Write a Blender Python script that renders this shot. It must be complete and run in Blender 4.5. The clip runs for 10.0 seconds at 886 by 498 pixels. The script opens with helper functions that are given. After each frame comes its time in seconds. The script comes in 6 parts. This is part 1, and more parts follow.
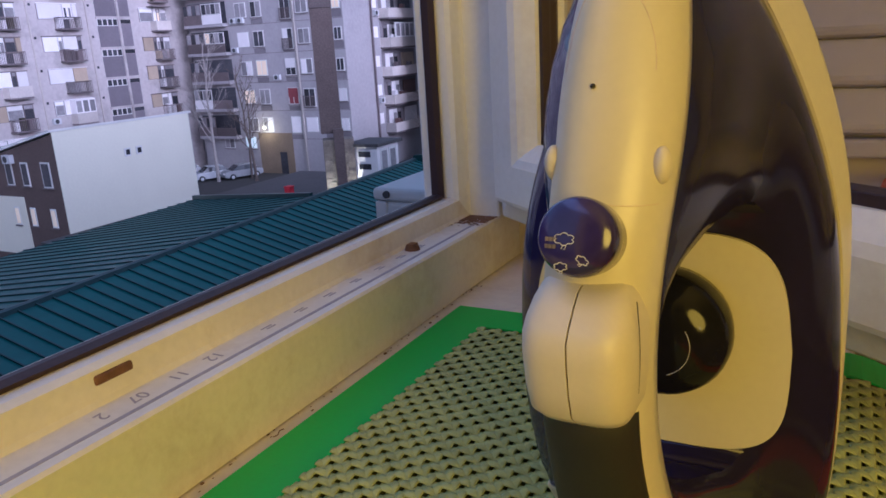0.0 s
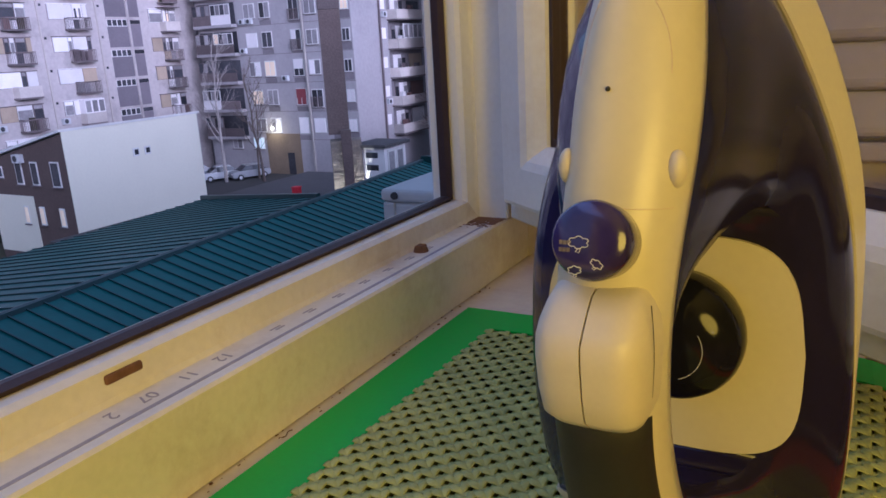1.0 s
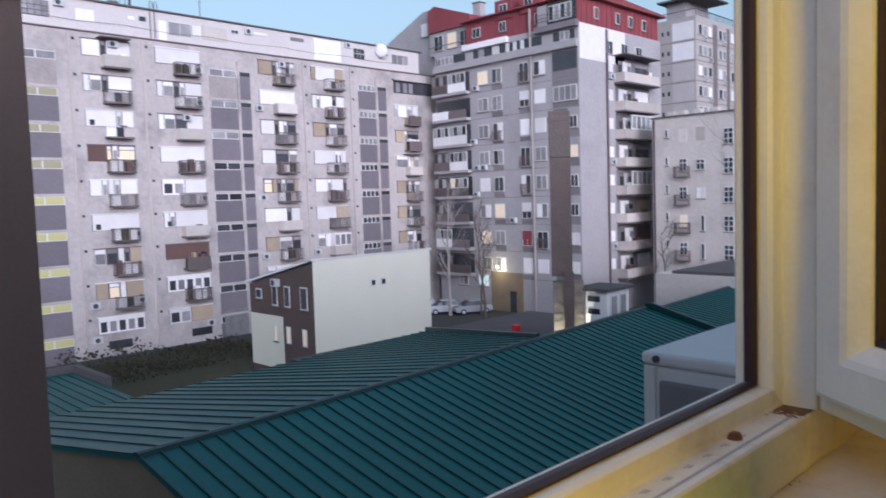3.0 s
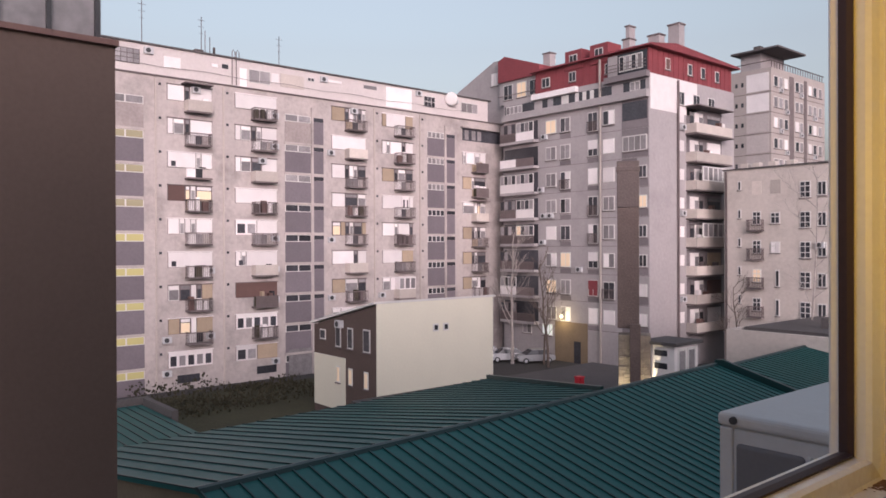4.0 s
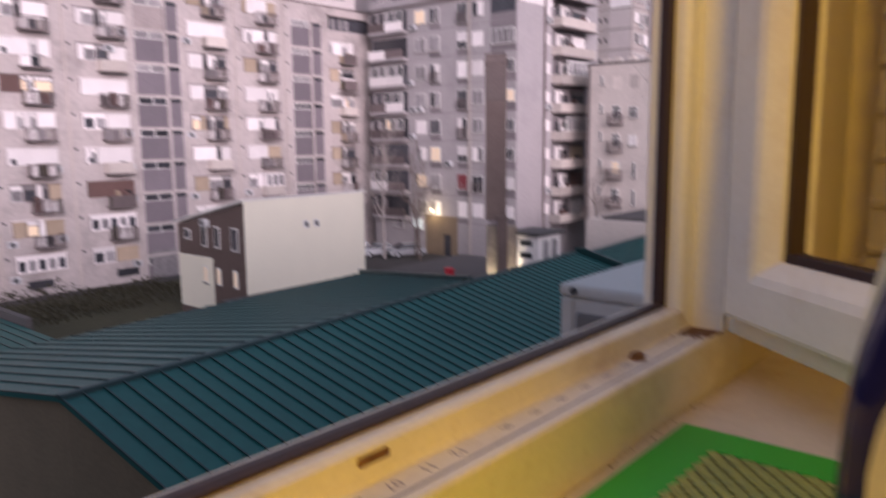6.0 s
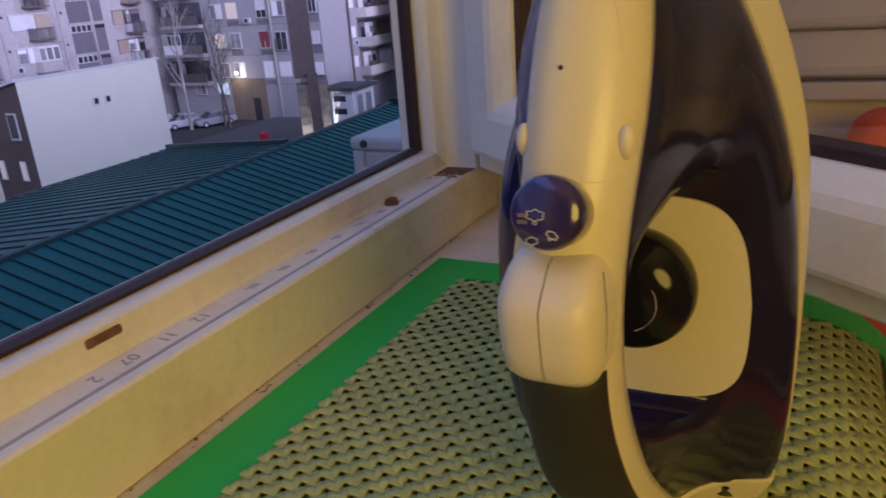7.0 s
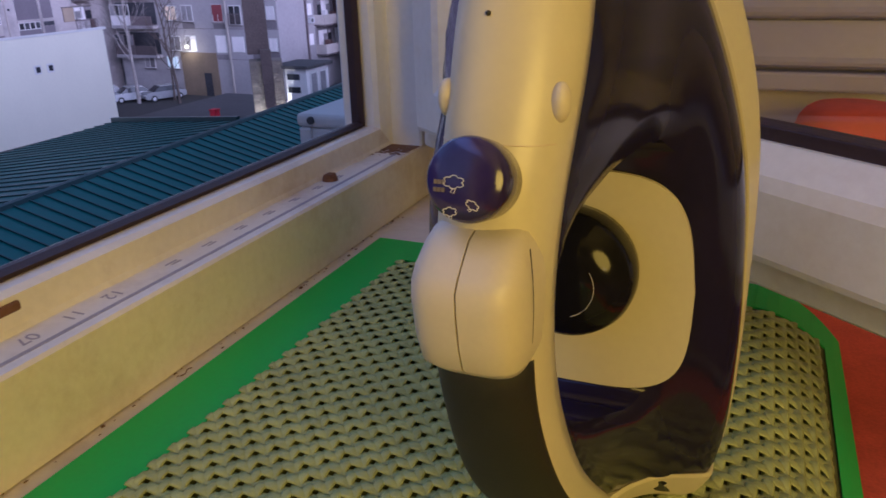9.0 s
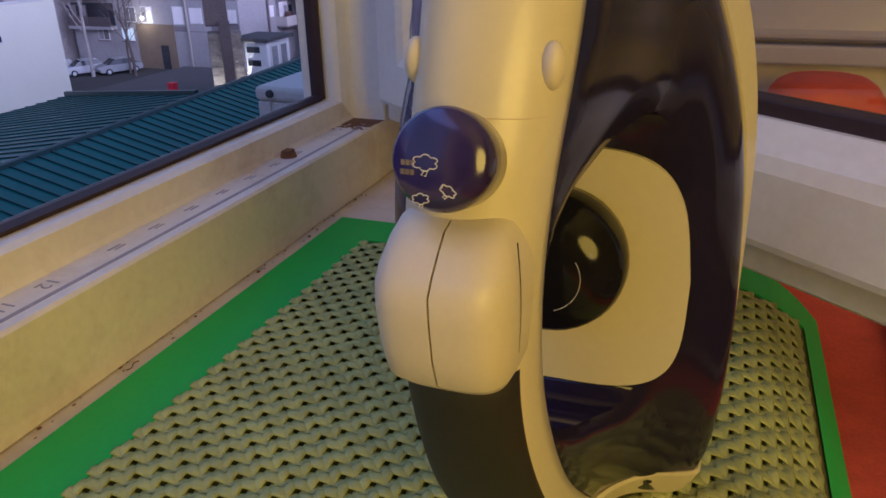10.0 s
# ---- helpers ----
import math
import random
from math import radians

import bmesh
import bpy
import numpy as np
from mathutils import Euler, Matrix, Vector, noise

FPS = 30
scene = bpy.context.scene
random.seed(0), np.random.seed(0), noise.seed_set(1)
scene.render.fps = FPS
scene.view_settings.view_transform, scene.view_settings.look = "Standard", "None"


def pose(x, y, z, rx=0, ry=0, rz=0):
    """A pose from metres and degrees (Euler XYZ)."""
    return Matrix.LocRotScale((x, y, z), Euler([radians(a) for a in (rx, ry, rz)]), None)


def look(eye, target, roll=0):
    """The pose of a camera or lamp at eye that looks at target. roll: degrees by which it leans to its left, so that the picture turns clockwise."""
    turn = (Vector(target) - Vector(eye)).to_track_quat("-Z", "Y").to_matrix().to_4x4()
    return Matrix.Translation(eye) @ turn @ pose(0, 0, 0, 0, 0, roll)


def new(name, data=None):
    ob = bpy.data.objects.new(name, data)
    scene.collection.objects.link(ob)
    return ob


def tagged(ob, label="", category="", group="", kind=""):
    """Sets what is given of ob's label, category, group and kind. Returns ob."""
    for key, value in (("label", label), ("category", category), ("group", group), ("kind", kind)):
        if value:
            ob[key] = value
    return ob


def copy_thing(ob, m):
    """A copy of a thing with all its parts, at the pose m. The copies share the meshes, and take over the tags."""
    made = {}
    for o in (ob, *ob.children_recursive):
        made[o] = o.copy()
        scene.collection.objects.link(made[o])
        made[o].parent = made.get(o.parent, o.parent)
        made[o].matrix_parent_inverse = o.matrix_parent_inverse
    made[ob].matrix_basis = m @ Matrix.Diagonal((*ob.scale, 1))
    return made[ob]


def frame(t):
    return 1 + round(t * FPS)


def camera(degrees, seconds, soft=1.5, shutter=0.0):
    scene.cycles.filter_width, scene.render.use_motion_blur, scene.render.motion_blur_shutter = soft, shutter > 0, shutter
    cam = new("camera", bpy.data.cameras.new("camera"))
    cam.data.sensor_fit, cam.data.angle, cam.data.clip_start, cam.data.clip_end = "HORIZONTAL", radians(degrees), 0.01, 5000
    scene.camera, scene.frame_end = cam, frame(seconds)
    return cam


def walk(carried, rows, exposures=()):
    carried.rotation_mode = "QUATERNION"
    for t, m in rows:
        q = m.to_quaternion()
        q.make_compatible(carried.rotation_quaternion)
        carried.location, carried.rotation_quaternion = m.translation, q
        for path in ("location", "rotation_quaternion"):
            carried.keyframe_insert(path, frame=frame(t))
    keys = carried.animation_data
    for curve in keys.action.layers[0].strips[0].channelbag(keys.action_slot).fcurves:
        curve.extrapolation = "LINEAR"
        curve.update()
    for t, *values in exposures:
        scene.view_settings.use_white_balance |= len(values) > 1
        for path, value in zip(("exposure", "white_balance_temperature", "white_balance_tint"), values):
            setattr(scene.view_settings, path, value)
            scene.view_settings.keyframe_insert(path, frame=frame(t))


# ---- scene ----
import itertools

cam = camera(61.4, 10.0, soft=1.6, shutter=0.4)
PATH = [
    (0.0, pose(0.3567, 0.0641, 0.2458, 74.57, 3.18, 27.41)),
    (0.5, pose(0.3564, 0.0639, 0.2462, 74.34, 3.26, 27.56)),
    (1.0, pose(0.3549, 0.0638, 0.2461, 74.70, 3.01, 28.00)),
    (1.5, pose(0.3595, 0.0650, 0.2474, 75.02, 3.28, 27.82)),
    (2.0, pose(0.3521, 0.0568, 0.2472, 79.40, 3.56, 32.66)),
    (2.5, pose(0.3375, 0.0391, 0.2608, 83.46, 3.17, 39.39)),
    (3.0, pose(0.3171, -0.0497, 0.3011, 86.17, 1.82, 45.02)),
    (4.5, pose(0.2949, -0.0415, 0.3006, 90.46, 0.03, 50.33)),
    (5.0, pose(0.3073, -0.0686, 0.2984, 90.18, -0.23, 49.74)),
    (5.5, pose(0.3072, -0.0718, 0.3010, 89.86, -0.12, 49.05)),
    (5.8, pose(0.2851, 0.0342, 0.2688, 85.75, 0.60, 45.01)),
    (6.0, pose(0.3009, 0.0295, 0.2591, 81.73, 0.52, 40.14)),
    (6.2, pose(0.3277, 0.0290, 0.2641, 77.75, 2.26, 35.81)),
    (7.5, pose(0.3637, 0.0732, 0.2522, 69.43, 2.99, 23.71)),
    (8.0, pose(0.3624, 0.0751, 0.2494, 69.82, 2.05, 24.43)),
    (8.5, pose(0.3634, 0.0761, 0.2469, 69.26, 1.80, 24.93)),
    (9.0, pose(0.3608, 0.0827, 0.2451, 68.76, 1.49, 22.52)),
    (9.5, pose(0.3509, 0.0989, 0.2398, 67.53, 0.71, 20.73)),
    (10.0, pose(0.3483, 0.1098, 0.2377, 66.78, 0.93, 19.83)),
]
EXPOSURES = [
    (0.0, 0.90, 4350, 22), (1.6, 0.90, 4350, 22), (2.5, 1.05, 4200, 7), (3.1, 1.0, 4950, 8),
    (4.4, 0.96, 5900, 20), (5.6, 0.96, 5900, 20), (6.1, 0.98, 5450, 25), (7.4, 0.58, 4250, 29), (10.0, 0.78, 4300, 29),
]
walk(cam, PATH, EXPOSURES)

# ---- world and light ----
world = bpy.data.worlds.new("dusk_sky")
scene.world = world
world.use_nodes = True
wn = world.node_tree
bg = wn.nodes["Background"]
sky = wn.nodes.new("ShaderNodeTexSky")
sky.sky_type = "NISHITA"
sky.sun_disc = False
SUN_EL, SUN_AZ = radians(7.0), radians(118.0)
sky.sun_elevation = SUN_EL
sky.sun_rotation = SUN_AZ
sky.air_density = 1.2
sky.dust_density = 6.0
sky.ozone_density = 1.0
bg.inputs["Strength"].default_value = 0.15
haze = wn.nodes.new("ShaderNodeHueSaturation")
haze.inputs["Saturation"].default_value = 0.42
haze.inputs["Hue"].default_value = 0.48
haze.inputs["Value"].default_value = 1.1
wn.links.new(sky.outputs["Color"], haze.inputs["Color"])
wn.links.new(haze.outputs["Color"], bg.inputs["Color"])

sun_data = bpy.data.lights.new("low_sun", "SUN")
sun_data.energy = 0.50
sun_data.angle = radians(30)
sun_data.color = (1.0, 0.80, 0.74)
sun = new("low_sun", sun_data)
sun_dir = Vector((math.sin(SUN_AZ) * math.cos(radians(16)), math.cos(SUN_AZ) * math.cos(radians(16)), math.sin(radians(16))))
sun.matrix_world = look(sun_dir * 50, (0, 0, 0))

lamp_data = bpy.data.lights.new("lamp_bulb", "POINT")
lamp_data.energy = 29.0
lamp_data.color = (1.0, 0.55, 0.03)
lamp_data.shadow_soft_size = 0.34
bulb_light = new("lamp_bulb", lamp_data)
LAMP = (1.15, -0.55, 0.46)
bulb_light.location = LAMP

# added area lamp high in the open window, a cool fill beside the dusk sky
area_data = bpy.data.lights.new("window_sky_fill", "AREA")
area_data.shape = "RECTANGLE"
area_data.size, area_data.size_y = 1.5, 0.40
area_data.energy = 0.95
area_data.color = (0.66, 0.66, 1.0)
window_sky = new("window_sky_fill", area_data)
window_sky.matrix_world = look((-0.06, -0.10, 1.14), (0.62, 0.12, 0.10))


# ---- materials ----
def material(name, colour, rough=0.5, metal=0.0, vary=0.12, scale=6.0, fine=60.0, bump=0.1, spec=0.5, coat=0.0, per_object=0.0, dirt=None, dirt_amount=0.0, dirt_scale=2.0):
    m = bpy.data.materials.new(name)
    m.use_nodes = True
    nt = m.node_tree
    p = nt.nodes["Principled BSDF"]
    p.inputs["Roughness"].default_value = rough
    p.inputs["Metallic"].default_value = metal
    p.inputs["Specular IOR Level"].default_value = spec
    p.inputs["Coat Weight"].default_value = coat
    co = nt.nodes.new("ShaderNodeTexCoord")
    n1 = nt.nodes.new("ShaderNodeTexNoise")
    n1.inputs["Scale"].default_value = scale
    n1.inputs["Detail"].default_value = 5
    n2 = nt.nodes.new("ShaderNodeTexNoise")
    n2.inputs["Scale"].default_value = fine
    n2.inputs["Detail"].default_value = 4
    for n in (n1, n2):
        nt.links.new(co.outputs["Object"], n.inputs["Vector"])
    add = nt.nodes.new("ShaderNodeMath")
    add.operation = "ADD"
    nt.links.new(n1.outputs["Fac"], add.inputs[0])
    nt.links.new(n2.outputs["Fac"], add.inputs[1])
    rng = nt.nodes.new("ShaderNodeMapRange")
    rng.inputs["From Min"].default_value = 0.6
    rng.inputs["From Max"].default_value = 1.4
    rng.inputs["To Min"].default_value = 1.0 - vary
    rng.inputs["To Max"].default_value = 1.0 + vary
    nt.links.new(add.outputs[0], rng.inputs["Value"])
    last = rng.outputs[0]
    if per_object:
        oi = nt.nodes.new("ShaderNodeObjectInfo")
        r2 = nt.nodes.new("ShaderNodeMapRange")
        r2.inputs["To Min"].default_value = 1.0 - per_object
        r2.inputs["To Max"].default_value = 1.0 + per_object
        nt.links.new(oi.outputs["Random"], r2.inputs["Value"])
        mu = nt.nodes.new("ShaderNodeMath")
        mu.operation = "MULTIPLY"
        nt.links.new(last, mu.inputs[0])
        nt.links.new(r2.outputs[0], mu.inputs[1])
        last = mu.outputs[0]
    mix = nt.nodes.new("ShaderNodeVectorMath")
    mix.operation = "SCALE"
    mix.inputs[0].default_value = colour[:3]
    nt.links.new(last, mix.inputs["Scale"])
    out = mix.outputs[0]
    if dirt:
        n3 = nt.nodes.new("ShaderNodeTexNoise")
        n3.inputs["Scale"].default_value = dirt_scale
        n3.inputs["Detail"].default_value = 8
        n3.inputs["Roughness"].default_value = 0.7
        nt.links.new(co.outputs["Object"], n3.inputs["Vector"])
        r3 = nt.nodes.new("ShaderNodeMapRange")
        r3.inputs["From Min"].default_value = 0.5
        r3.inputs["From Max"].default_value = 0.75
        r3.inputs["To Max"].default_value = dirt_amount
        nt.links.new(n3.outputs["Fac"], r3.inputs["Value"])
        mx = nt.nodes.new("ShaderNodeMix")
        mx.data_type = "RGBA"
        nt.links.new(r3.outputs[0], mx.inputs["Factor"])
        nt.links.new(out, mx.inputs["A"])
        mx.inputs["B"].default_value = (*dirt, 1)
        out = mx.outputs["Result"]
    nt.links.new(out, p.inputs["Base Color"])
    rr = nt.nodes.new("ShaderNodeMapRange")
    rr.inputs["To Min"].default_value = max(0.02, rough - 0.06)
    rr.inputs["To Max"].default_value = min(1.0, rough + 0.06)
    nt.links.new(n1.outputs["Fac"], rr.inputs["Value"])
    nt.links.new(rr.outputs[0], p.inputs["Roughness"])
    if bump:
        b = nt.nodes.new("ShaderNodeBump")
        b.inputs["Strength"].default_value = bump
        b.inputs["Distance"].default_value = 0.4 / fine
        nt.links.new(n2.outputs["Fac"], b.inputs["Height"])
        nt.links.new(b.outputs["Normal"], p.inputs["Normal"])
    return m


def glowing(name, colour, strength):
    m = bpy.data.materials.new(name)
    m.use_nodes = True
    p = m.node_tree.nodes["Principled BSDF"]
    p.inputs["Base Color"].default_value = (*colour, 1)
    p.inputs["Emission Color"].default_value = (*colour, 1)
    p.inputs["Emission Strength"].default_value = strength
    return m


def clear_glass(name, tint=(1, 1, 1)):
    m = bpy.data.materials.new(name)
    m.use_nodes = True
    p = m.node_tree.nodes["Principled BSDF"]
    p.inputs["Base Color"].default_value = (*tint, 1)
    p.inputs["Roughness"].default_value = 0.02
    p.inputs["Transmission Weight"].default_value = 1.0
    p.inputs["IOR"].default_value = 1.5
    return m


PVC = material("white_pvc", (0.80, 0.79, 0.76), 0.38, vary=0.05, scale=9, fine=160, bump=0.03, dirt=(0.42, 0.30, 0.18), dirt_amount=0.35, dirt_scale=7)
PVC_DIRTY = material("grimy_pvc", (0.76, 0.73, 0.66), 0.45, vary=0.07, scale=12, fine=180, bump=0.05, dirt=(0.30, 0.19, 0.08), dirt_amount=0.55, dirt_scale=8)
GASKET = material("dark_rubber", (0.035, 0.018, 0.020), 0.6, vary=0.2, fine=200, bump=0.15)
GRIME = material("brown_grime", (0.16, 0.08, 0.035), 0.9, vary=0.4, scale=30, fine=220, bump=0.4)
WALL_PAINT = material("cream_wall_paint", (0.72, 0.66, 0.52), 0.85, vary=0.06, scale=3, fine=120, bump=0.1)
# dark colour stands for the unlit room and keeps bounce and reflections low
ROOM_DIM = material("darkened_room_wall", (0.14, 0.13, 0.13), 0.85, vary=0.08, scale=3, fine=120, bump=0.1)
PLASTER = material("white_plaster", (0.78, 0.76, 0.70), 0.9, vary=0.05, scale=2, fine=90, bump=0.08)
SILL = material("painted_sill", (0.72, 0.66, 0.58), 0.45, vary=0.08, scale=10, fine=120, bump=0.05, dirt=(0.35, 0.22, 0.12), dirt_amount=0.5, dirt_scale=9)
FLOOR_WOOD = material("oak_floor", (0.26, 0.16, 0.08), 0.45, vary=0.2, scale=4, fine=60, bump=0.1)
MAT_GREEN = material("smooth_green_plastic", (0.040, 0.46, 0.032), 0.5, vary=0.06, scale=15, fine=300, bump=0.05)
STRAND = material("woven_olive_strand", (0.36, 0.40, 0.11), 0.45, vary=0.18, scale=60, fine=500, bump=0.15, per_object=0.12)
# darker than the strands: shade in the weave's holes put into the colour
STRAND_UNDER = material("shaded_mat_backing", (0.10, 0.11, 0.04), 0.8, vary=0.2, fine=300)
CREAM = material("white_iron_plastic", (0.62, 0.575, 0.38), 0.36, vary=0.03, scale=25, fine=300, bump=0.015, coat=0.08)
CREAM_MATT = material("white_button_plastic", (0.64, 0.585, 0.43), 0.42, vary=0.03, scale=40, fine=600, bump=0.03)
PURPLE = material("dark_violet_gloss_plastic", (0.014, 0.012, 0.060), 0.12, vary=0.10, scale=18, fine=300, bump=0.0, coat=0.0, spec=0.26)
PURPLE_DIAL = material("violet_dial_plastic", (0.026, 0.018, 0.125), 0.2, vary=0.2, scale=60, fine=400, bump=0.02, coat=0.4)
BLACK_SOFT = material("black_soft_plastic", (0.018, 0.018, 0.019), 0.55, vary=0.15, scale=60, fine=700, bump=0.08)
BLACK_GLOSS = material("black_gloss_dome", (0.008, 0.008, 0.018), 0.12, vary=0.2, fine=300, bump=0.0, spec=0.3)
STEEL = material("brushed_steel", (0.55, 0.55, 0.56), 0.28, metal=1.0, vary=0.05, scale=20, fine=300, bump=0.03)
PRINT_WHITE = material("white_print", (0.70, 0.70, 0.74), 0.5, vary=0.1, fine=300, bump=0)
INK = material("grey_ink", (0.36, 0.34, 0.38), 0.7, vary=0.2, fine=300, bump=0)
ORANGE = material("orange_wool", (0.62, 0.085, 0.012), 0.95, vary=0.22, scale=40, fine=500, bump=0.5)
VIOLET_WOOL = material("violet_wool", (0.055, 0.022, 0.11), 0.95, vary=0.3, scale=60, fine=400, bump=0.5)
CREAM_WOOL = material("cream_wool", (0.62, 0.52, 0.40), 0.95, vary=0.15, scale=60, fine=500, bump=0.5)
# violet tint in the slat grey stands for the sky reflected there
BLIND = material("sky_tinted_blind_slat", (0.42, 0.40, 0.50), 0.3, vary=0.08, scale=8, fine=150, bump=0.05)
TABLE = material("dark_table_wood", (0.16, 0.09, 0.05), 0.5, vary=0.2, scale=8, fine=80, bump=0.1)
GLASS = clear_glass("window_glass")

CONCRETE_A = material("weathered_render", (0.51, 0.455, 0.44), 0.9, vary=0.14, scale=0.25, fine=2.5, bump=0.2, dirt=(0.22, 0.19, 0.18), dirt_amount=0.85, dirt_scale=0.22)
CONCRETE_B = material("grey_facade_panel", (0.41, 0.378, 0.385), 0.9, vary=0.10, scale=0.3, fine=3, bump=0.2, dirt=(0.22, 0.20, 0.21), dirt_amount=0.5, dirt_scale=0.2)
FACADE_PALE = material("pale_render", (0.60, 0.54, 0.50), 0.9, vary=0.1, scale=0.3, fine=3, bump=0.2, dirt=(0.28, 0.25, 0.22), dirt_amount=0.4, dirt_scale=0.25)
TOWER_WALL = material("tower_concrete", (0.43, 0.38, 0.36), 0.9, vary=0.12, scale=0.3, fine=3, bump=0.2)
WHITE_RENDER = material("fresh_cream_render", (0.80, 0.76, 0.63), 0.85, vary=0.03, scale=0.5, fine=6, bump=0.1)
BROWN_RENDER = material("brown_render", (0.132, 0.094, 0.080), 0.9, vary=0.08, scale=0.8, fine=14, bump=0.4)
BROWN_SIDE = material("brown_cladding", (0.12, 0.085, 0.075), 0.85, vary=0.15, scale=0.7, fine=6, bump=0.3)
TAN_WALL = material("tan_render", (0.24, 0.18, 0.12), 0.9, vary=0.15, scale=0.8, fine=8, bump=0.3)
SHUTTER = material("white_shutter", (0.84, 0.79, 0.79), 0.6, vary=0.08, scale=0.8, fine=9, bump=0.1, per_object=0.14)
SHUTTER_TAN = material("tan_shutter", (0.42, 0.33, 0.24), 0.7, vary=0.15, scale=1, fine=9, bump=0.1, per_object=0.2)
SHUTTER_BROWN = material("brown_shutter", (0.15, 0.085, 0.075), 0.7, vary=0.15, scale=1, fine=9, bump=0.1, per_object=0.2)
PANEL_GREY = material("dark_grey_stair_panel", (0.185, 0.16, 0.18), 0.6, vary=0.14, scale=0.5, fine=5, bump=0.1, per_object=0.12)
PANE = material("dark_window_pane", (0.06, 0.06, 0.07), 0.12, vary=0.3, scale=0.8, fine=5, bump=0.0, per_object=0.4)
PANE_GREY = material("curtained_window_pane", (0.30, 0.28, 0.29), 0.2, vary=0.25, scale=1.2, fine=6, bump=0.0, per_object=0.3)
TOWER_PANEL = material("grey_tower_panel", (0.50, 0.45, 0.44), 0.8, vary=0.12, scale=0.5, fine=5, bump=0.1, per_object=0.1)
FRAME_WHITE = material("white_window_frame", (0.70, 0.68, 0.66), 0.6, vary=0.08, scale=1, fine=10, bump=0.05)
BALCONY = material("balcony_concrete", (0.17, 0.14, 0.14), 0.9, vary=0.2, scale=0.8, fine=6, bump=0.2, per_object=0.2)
RAIL = material("balcony_rail_metal", (0.14, 0.11, 0.11), 0.6, vary=0.2, scale=1, fine=8, bump=0.1, per_object=0.4)
RAIL_LIGHT = material("pale_balcony_panel", (0.56, 0.50, 0.46), 0.7, vary=0.12, scale=1, fine=8, bump=0.1, per_object=0.25)
AC_WHITE = material("ac_white_paint", (0.58, 0.58, 0.60), 0.45, vary=0.04, scale=5, fine=80, bump=0.05, dirt=(0.4, 0.38, 0.36), dirt_amount=0.3, dirt_scale=4)
DARK_GRILLE = material("dark_grille", (0.05, 0.05, 0.055), 0.6, vary=0.2, fine=60, bump=0.1)
RED_ROOF = material("red_metal_cladding", (0.25, 0.056, 0.066), 0.6, vary=0.14, scale=0.5, fine=5, bump=0.1)
DARK_ROOF = material("dark_roofing", (0.10, 0.09, 0.09), 0.85, vary=0.2, scale=0.5, fine=5, bump=0.2)
GREEN_ROOF = material("teal_roof_sheet", (0.013, 0.108, 0.103), 0.5, spec=0.34, vary=0.14, scale=0.25, fine=3.0, bump=0.06, dirt=(0.028, 0.090, 0.090), dirt_amount=0.5, dirt_scale=0.4)
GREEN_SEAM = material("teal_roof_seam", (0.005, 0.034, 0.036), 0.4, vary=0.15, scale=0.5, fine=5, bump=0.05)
BRICK_DARK = material("sooty_brick", (0.135, 0.100, 0.092), 0.9, vary=0.3, scale=0.8, fine=9, bump=0.5)
ASPHALT = material("asphalt", (0.055, 0.052, 0.052), 0.9, vary=0.2, scale=0.2, fine=4, bump=0.3)
GRASS = material("winter_lawn", (0.05, 0.05, 0.025), 0.95, vary=0.4, scale=0.4, fine=5, bump=0.5)
HEDGE = material("dark_hedge_leaf", (0.045, 0.04, 0.022), 0.9, vary=0.4, scale=1, fine=6, bump=0.3)
BARK = material("bare_bark", (0.13, 0.10, 0.085), 0.9, vary=0.25, scale=3, fine=20, bump=0.4)
BIRCH = material("birch_bark", (0.36, 0.32, 0.30), 0.85, vary=0.3, scale=2, fine=12, bump=0.2)
CAR_PALE = material("pale_car_paint", (0.50, 0.50, 0.52), 0.25, vary=0.03, scale=2, fine=20, bump=0, coat=0.5, per_object=0.3)
TYRE = material("tyre_rubber", (0.02, 0.02, 0.02), 0.8, vary=0.2, fine=20)
RED_BOX = material("red_plastic", (0.60, 0.02, 0.04), 0.5, vary=0.1, fine=20)
LIT_YELLOW = glowing("lit_window_yellow", (0.52, 0.47, 0.20), 0.07)
LIT_DIM = glowing("dim_lit_window", (0.36, 0.32, 0.20), 0.04)
# stair panel made paler for the sky it reflects
PANEL_SKY_PALE = material("sky_paled_stair_panel", (0.36, 0.31, 0.30), 0.8, vary=0.2, scale=0.6, fine=5, bump=0.1)
LIT_WARM = glowing("lit_window_warm", (0.80, 0.62, 0.42), 0.16)
LIT_COOL = glowing("lit_window_cool", (0.90, 1.0, 0.92), 0.14)
ATTIC_WHITE = material("white_attic_render", (0.66, 0.60, 0.59), 0.85, vary=0.08, scale=0.4, fine=4, bump=0.1, dirt=(0.50, 0.45, 0.44), dirt_amount=0.5, dirt_scale=0.4)
SPANDREL = material("dark_spandrel_panel", (0.215, 0.19, 0.20), 0.8, vary=0.15, scale=0.6, fine=5, bump=0.1, per_object=0.15)
# white casing darkened to grey for the shade inside the handle recess
RECESS_SHADE = material("recess_shade_grey", (0.17, 0.165, 0.18), 0.6, vary=0.08, scale=6, fine=90, bump=0.05)
STONE_BASE = material("rough_pale_stone", (0.24, 0.20, 0.17), 0.9, vary=0.25, scale=2.5, fine=14, bump=0.6, per_object=0.12)
SOOT = material("chimney_soot", (0.125, 0.098, 0.094), 0.9, vary=0.3, scale=0.9, fine=9, bump=0.5)
LAMP_GLOW = glowing("courtyard_lamp_glow", (1.0, 0.86, 0.45), 2.5)
BULB_GLOW = glowing("bulb_glow", (1.0, 0.70, 0.25), 8.0)


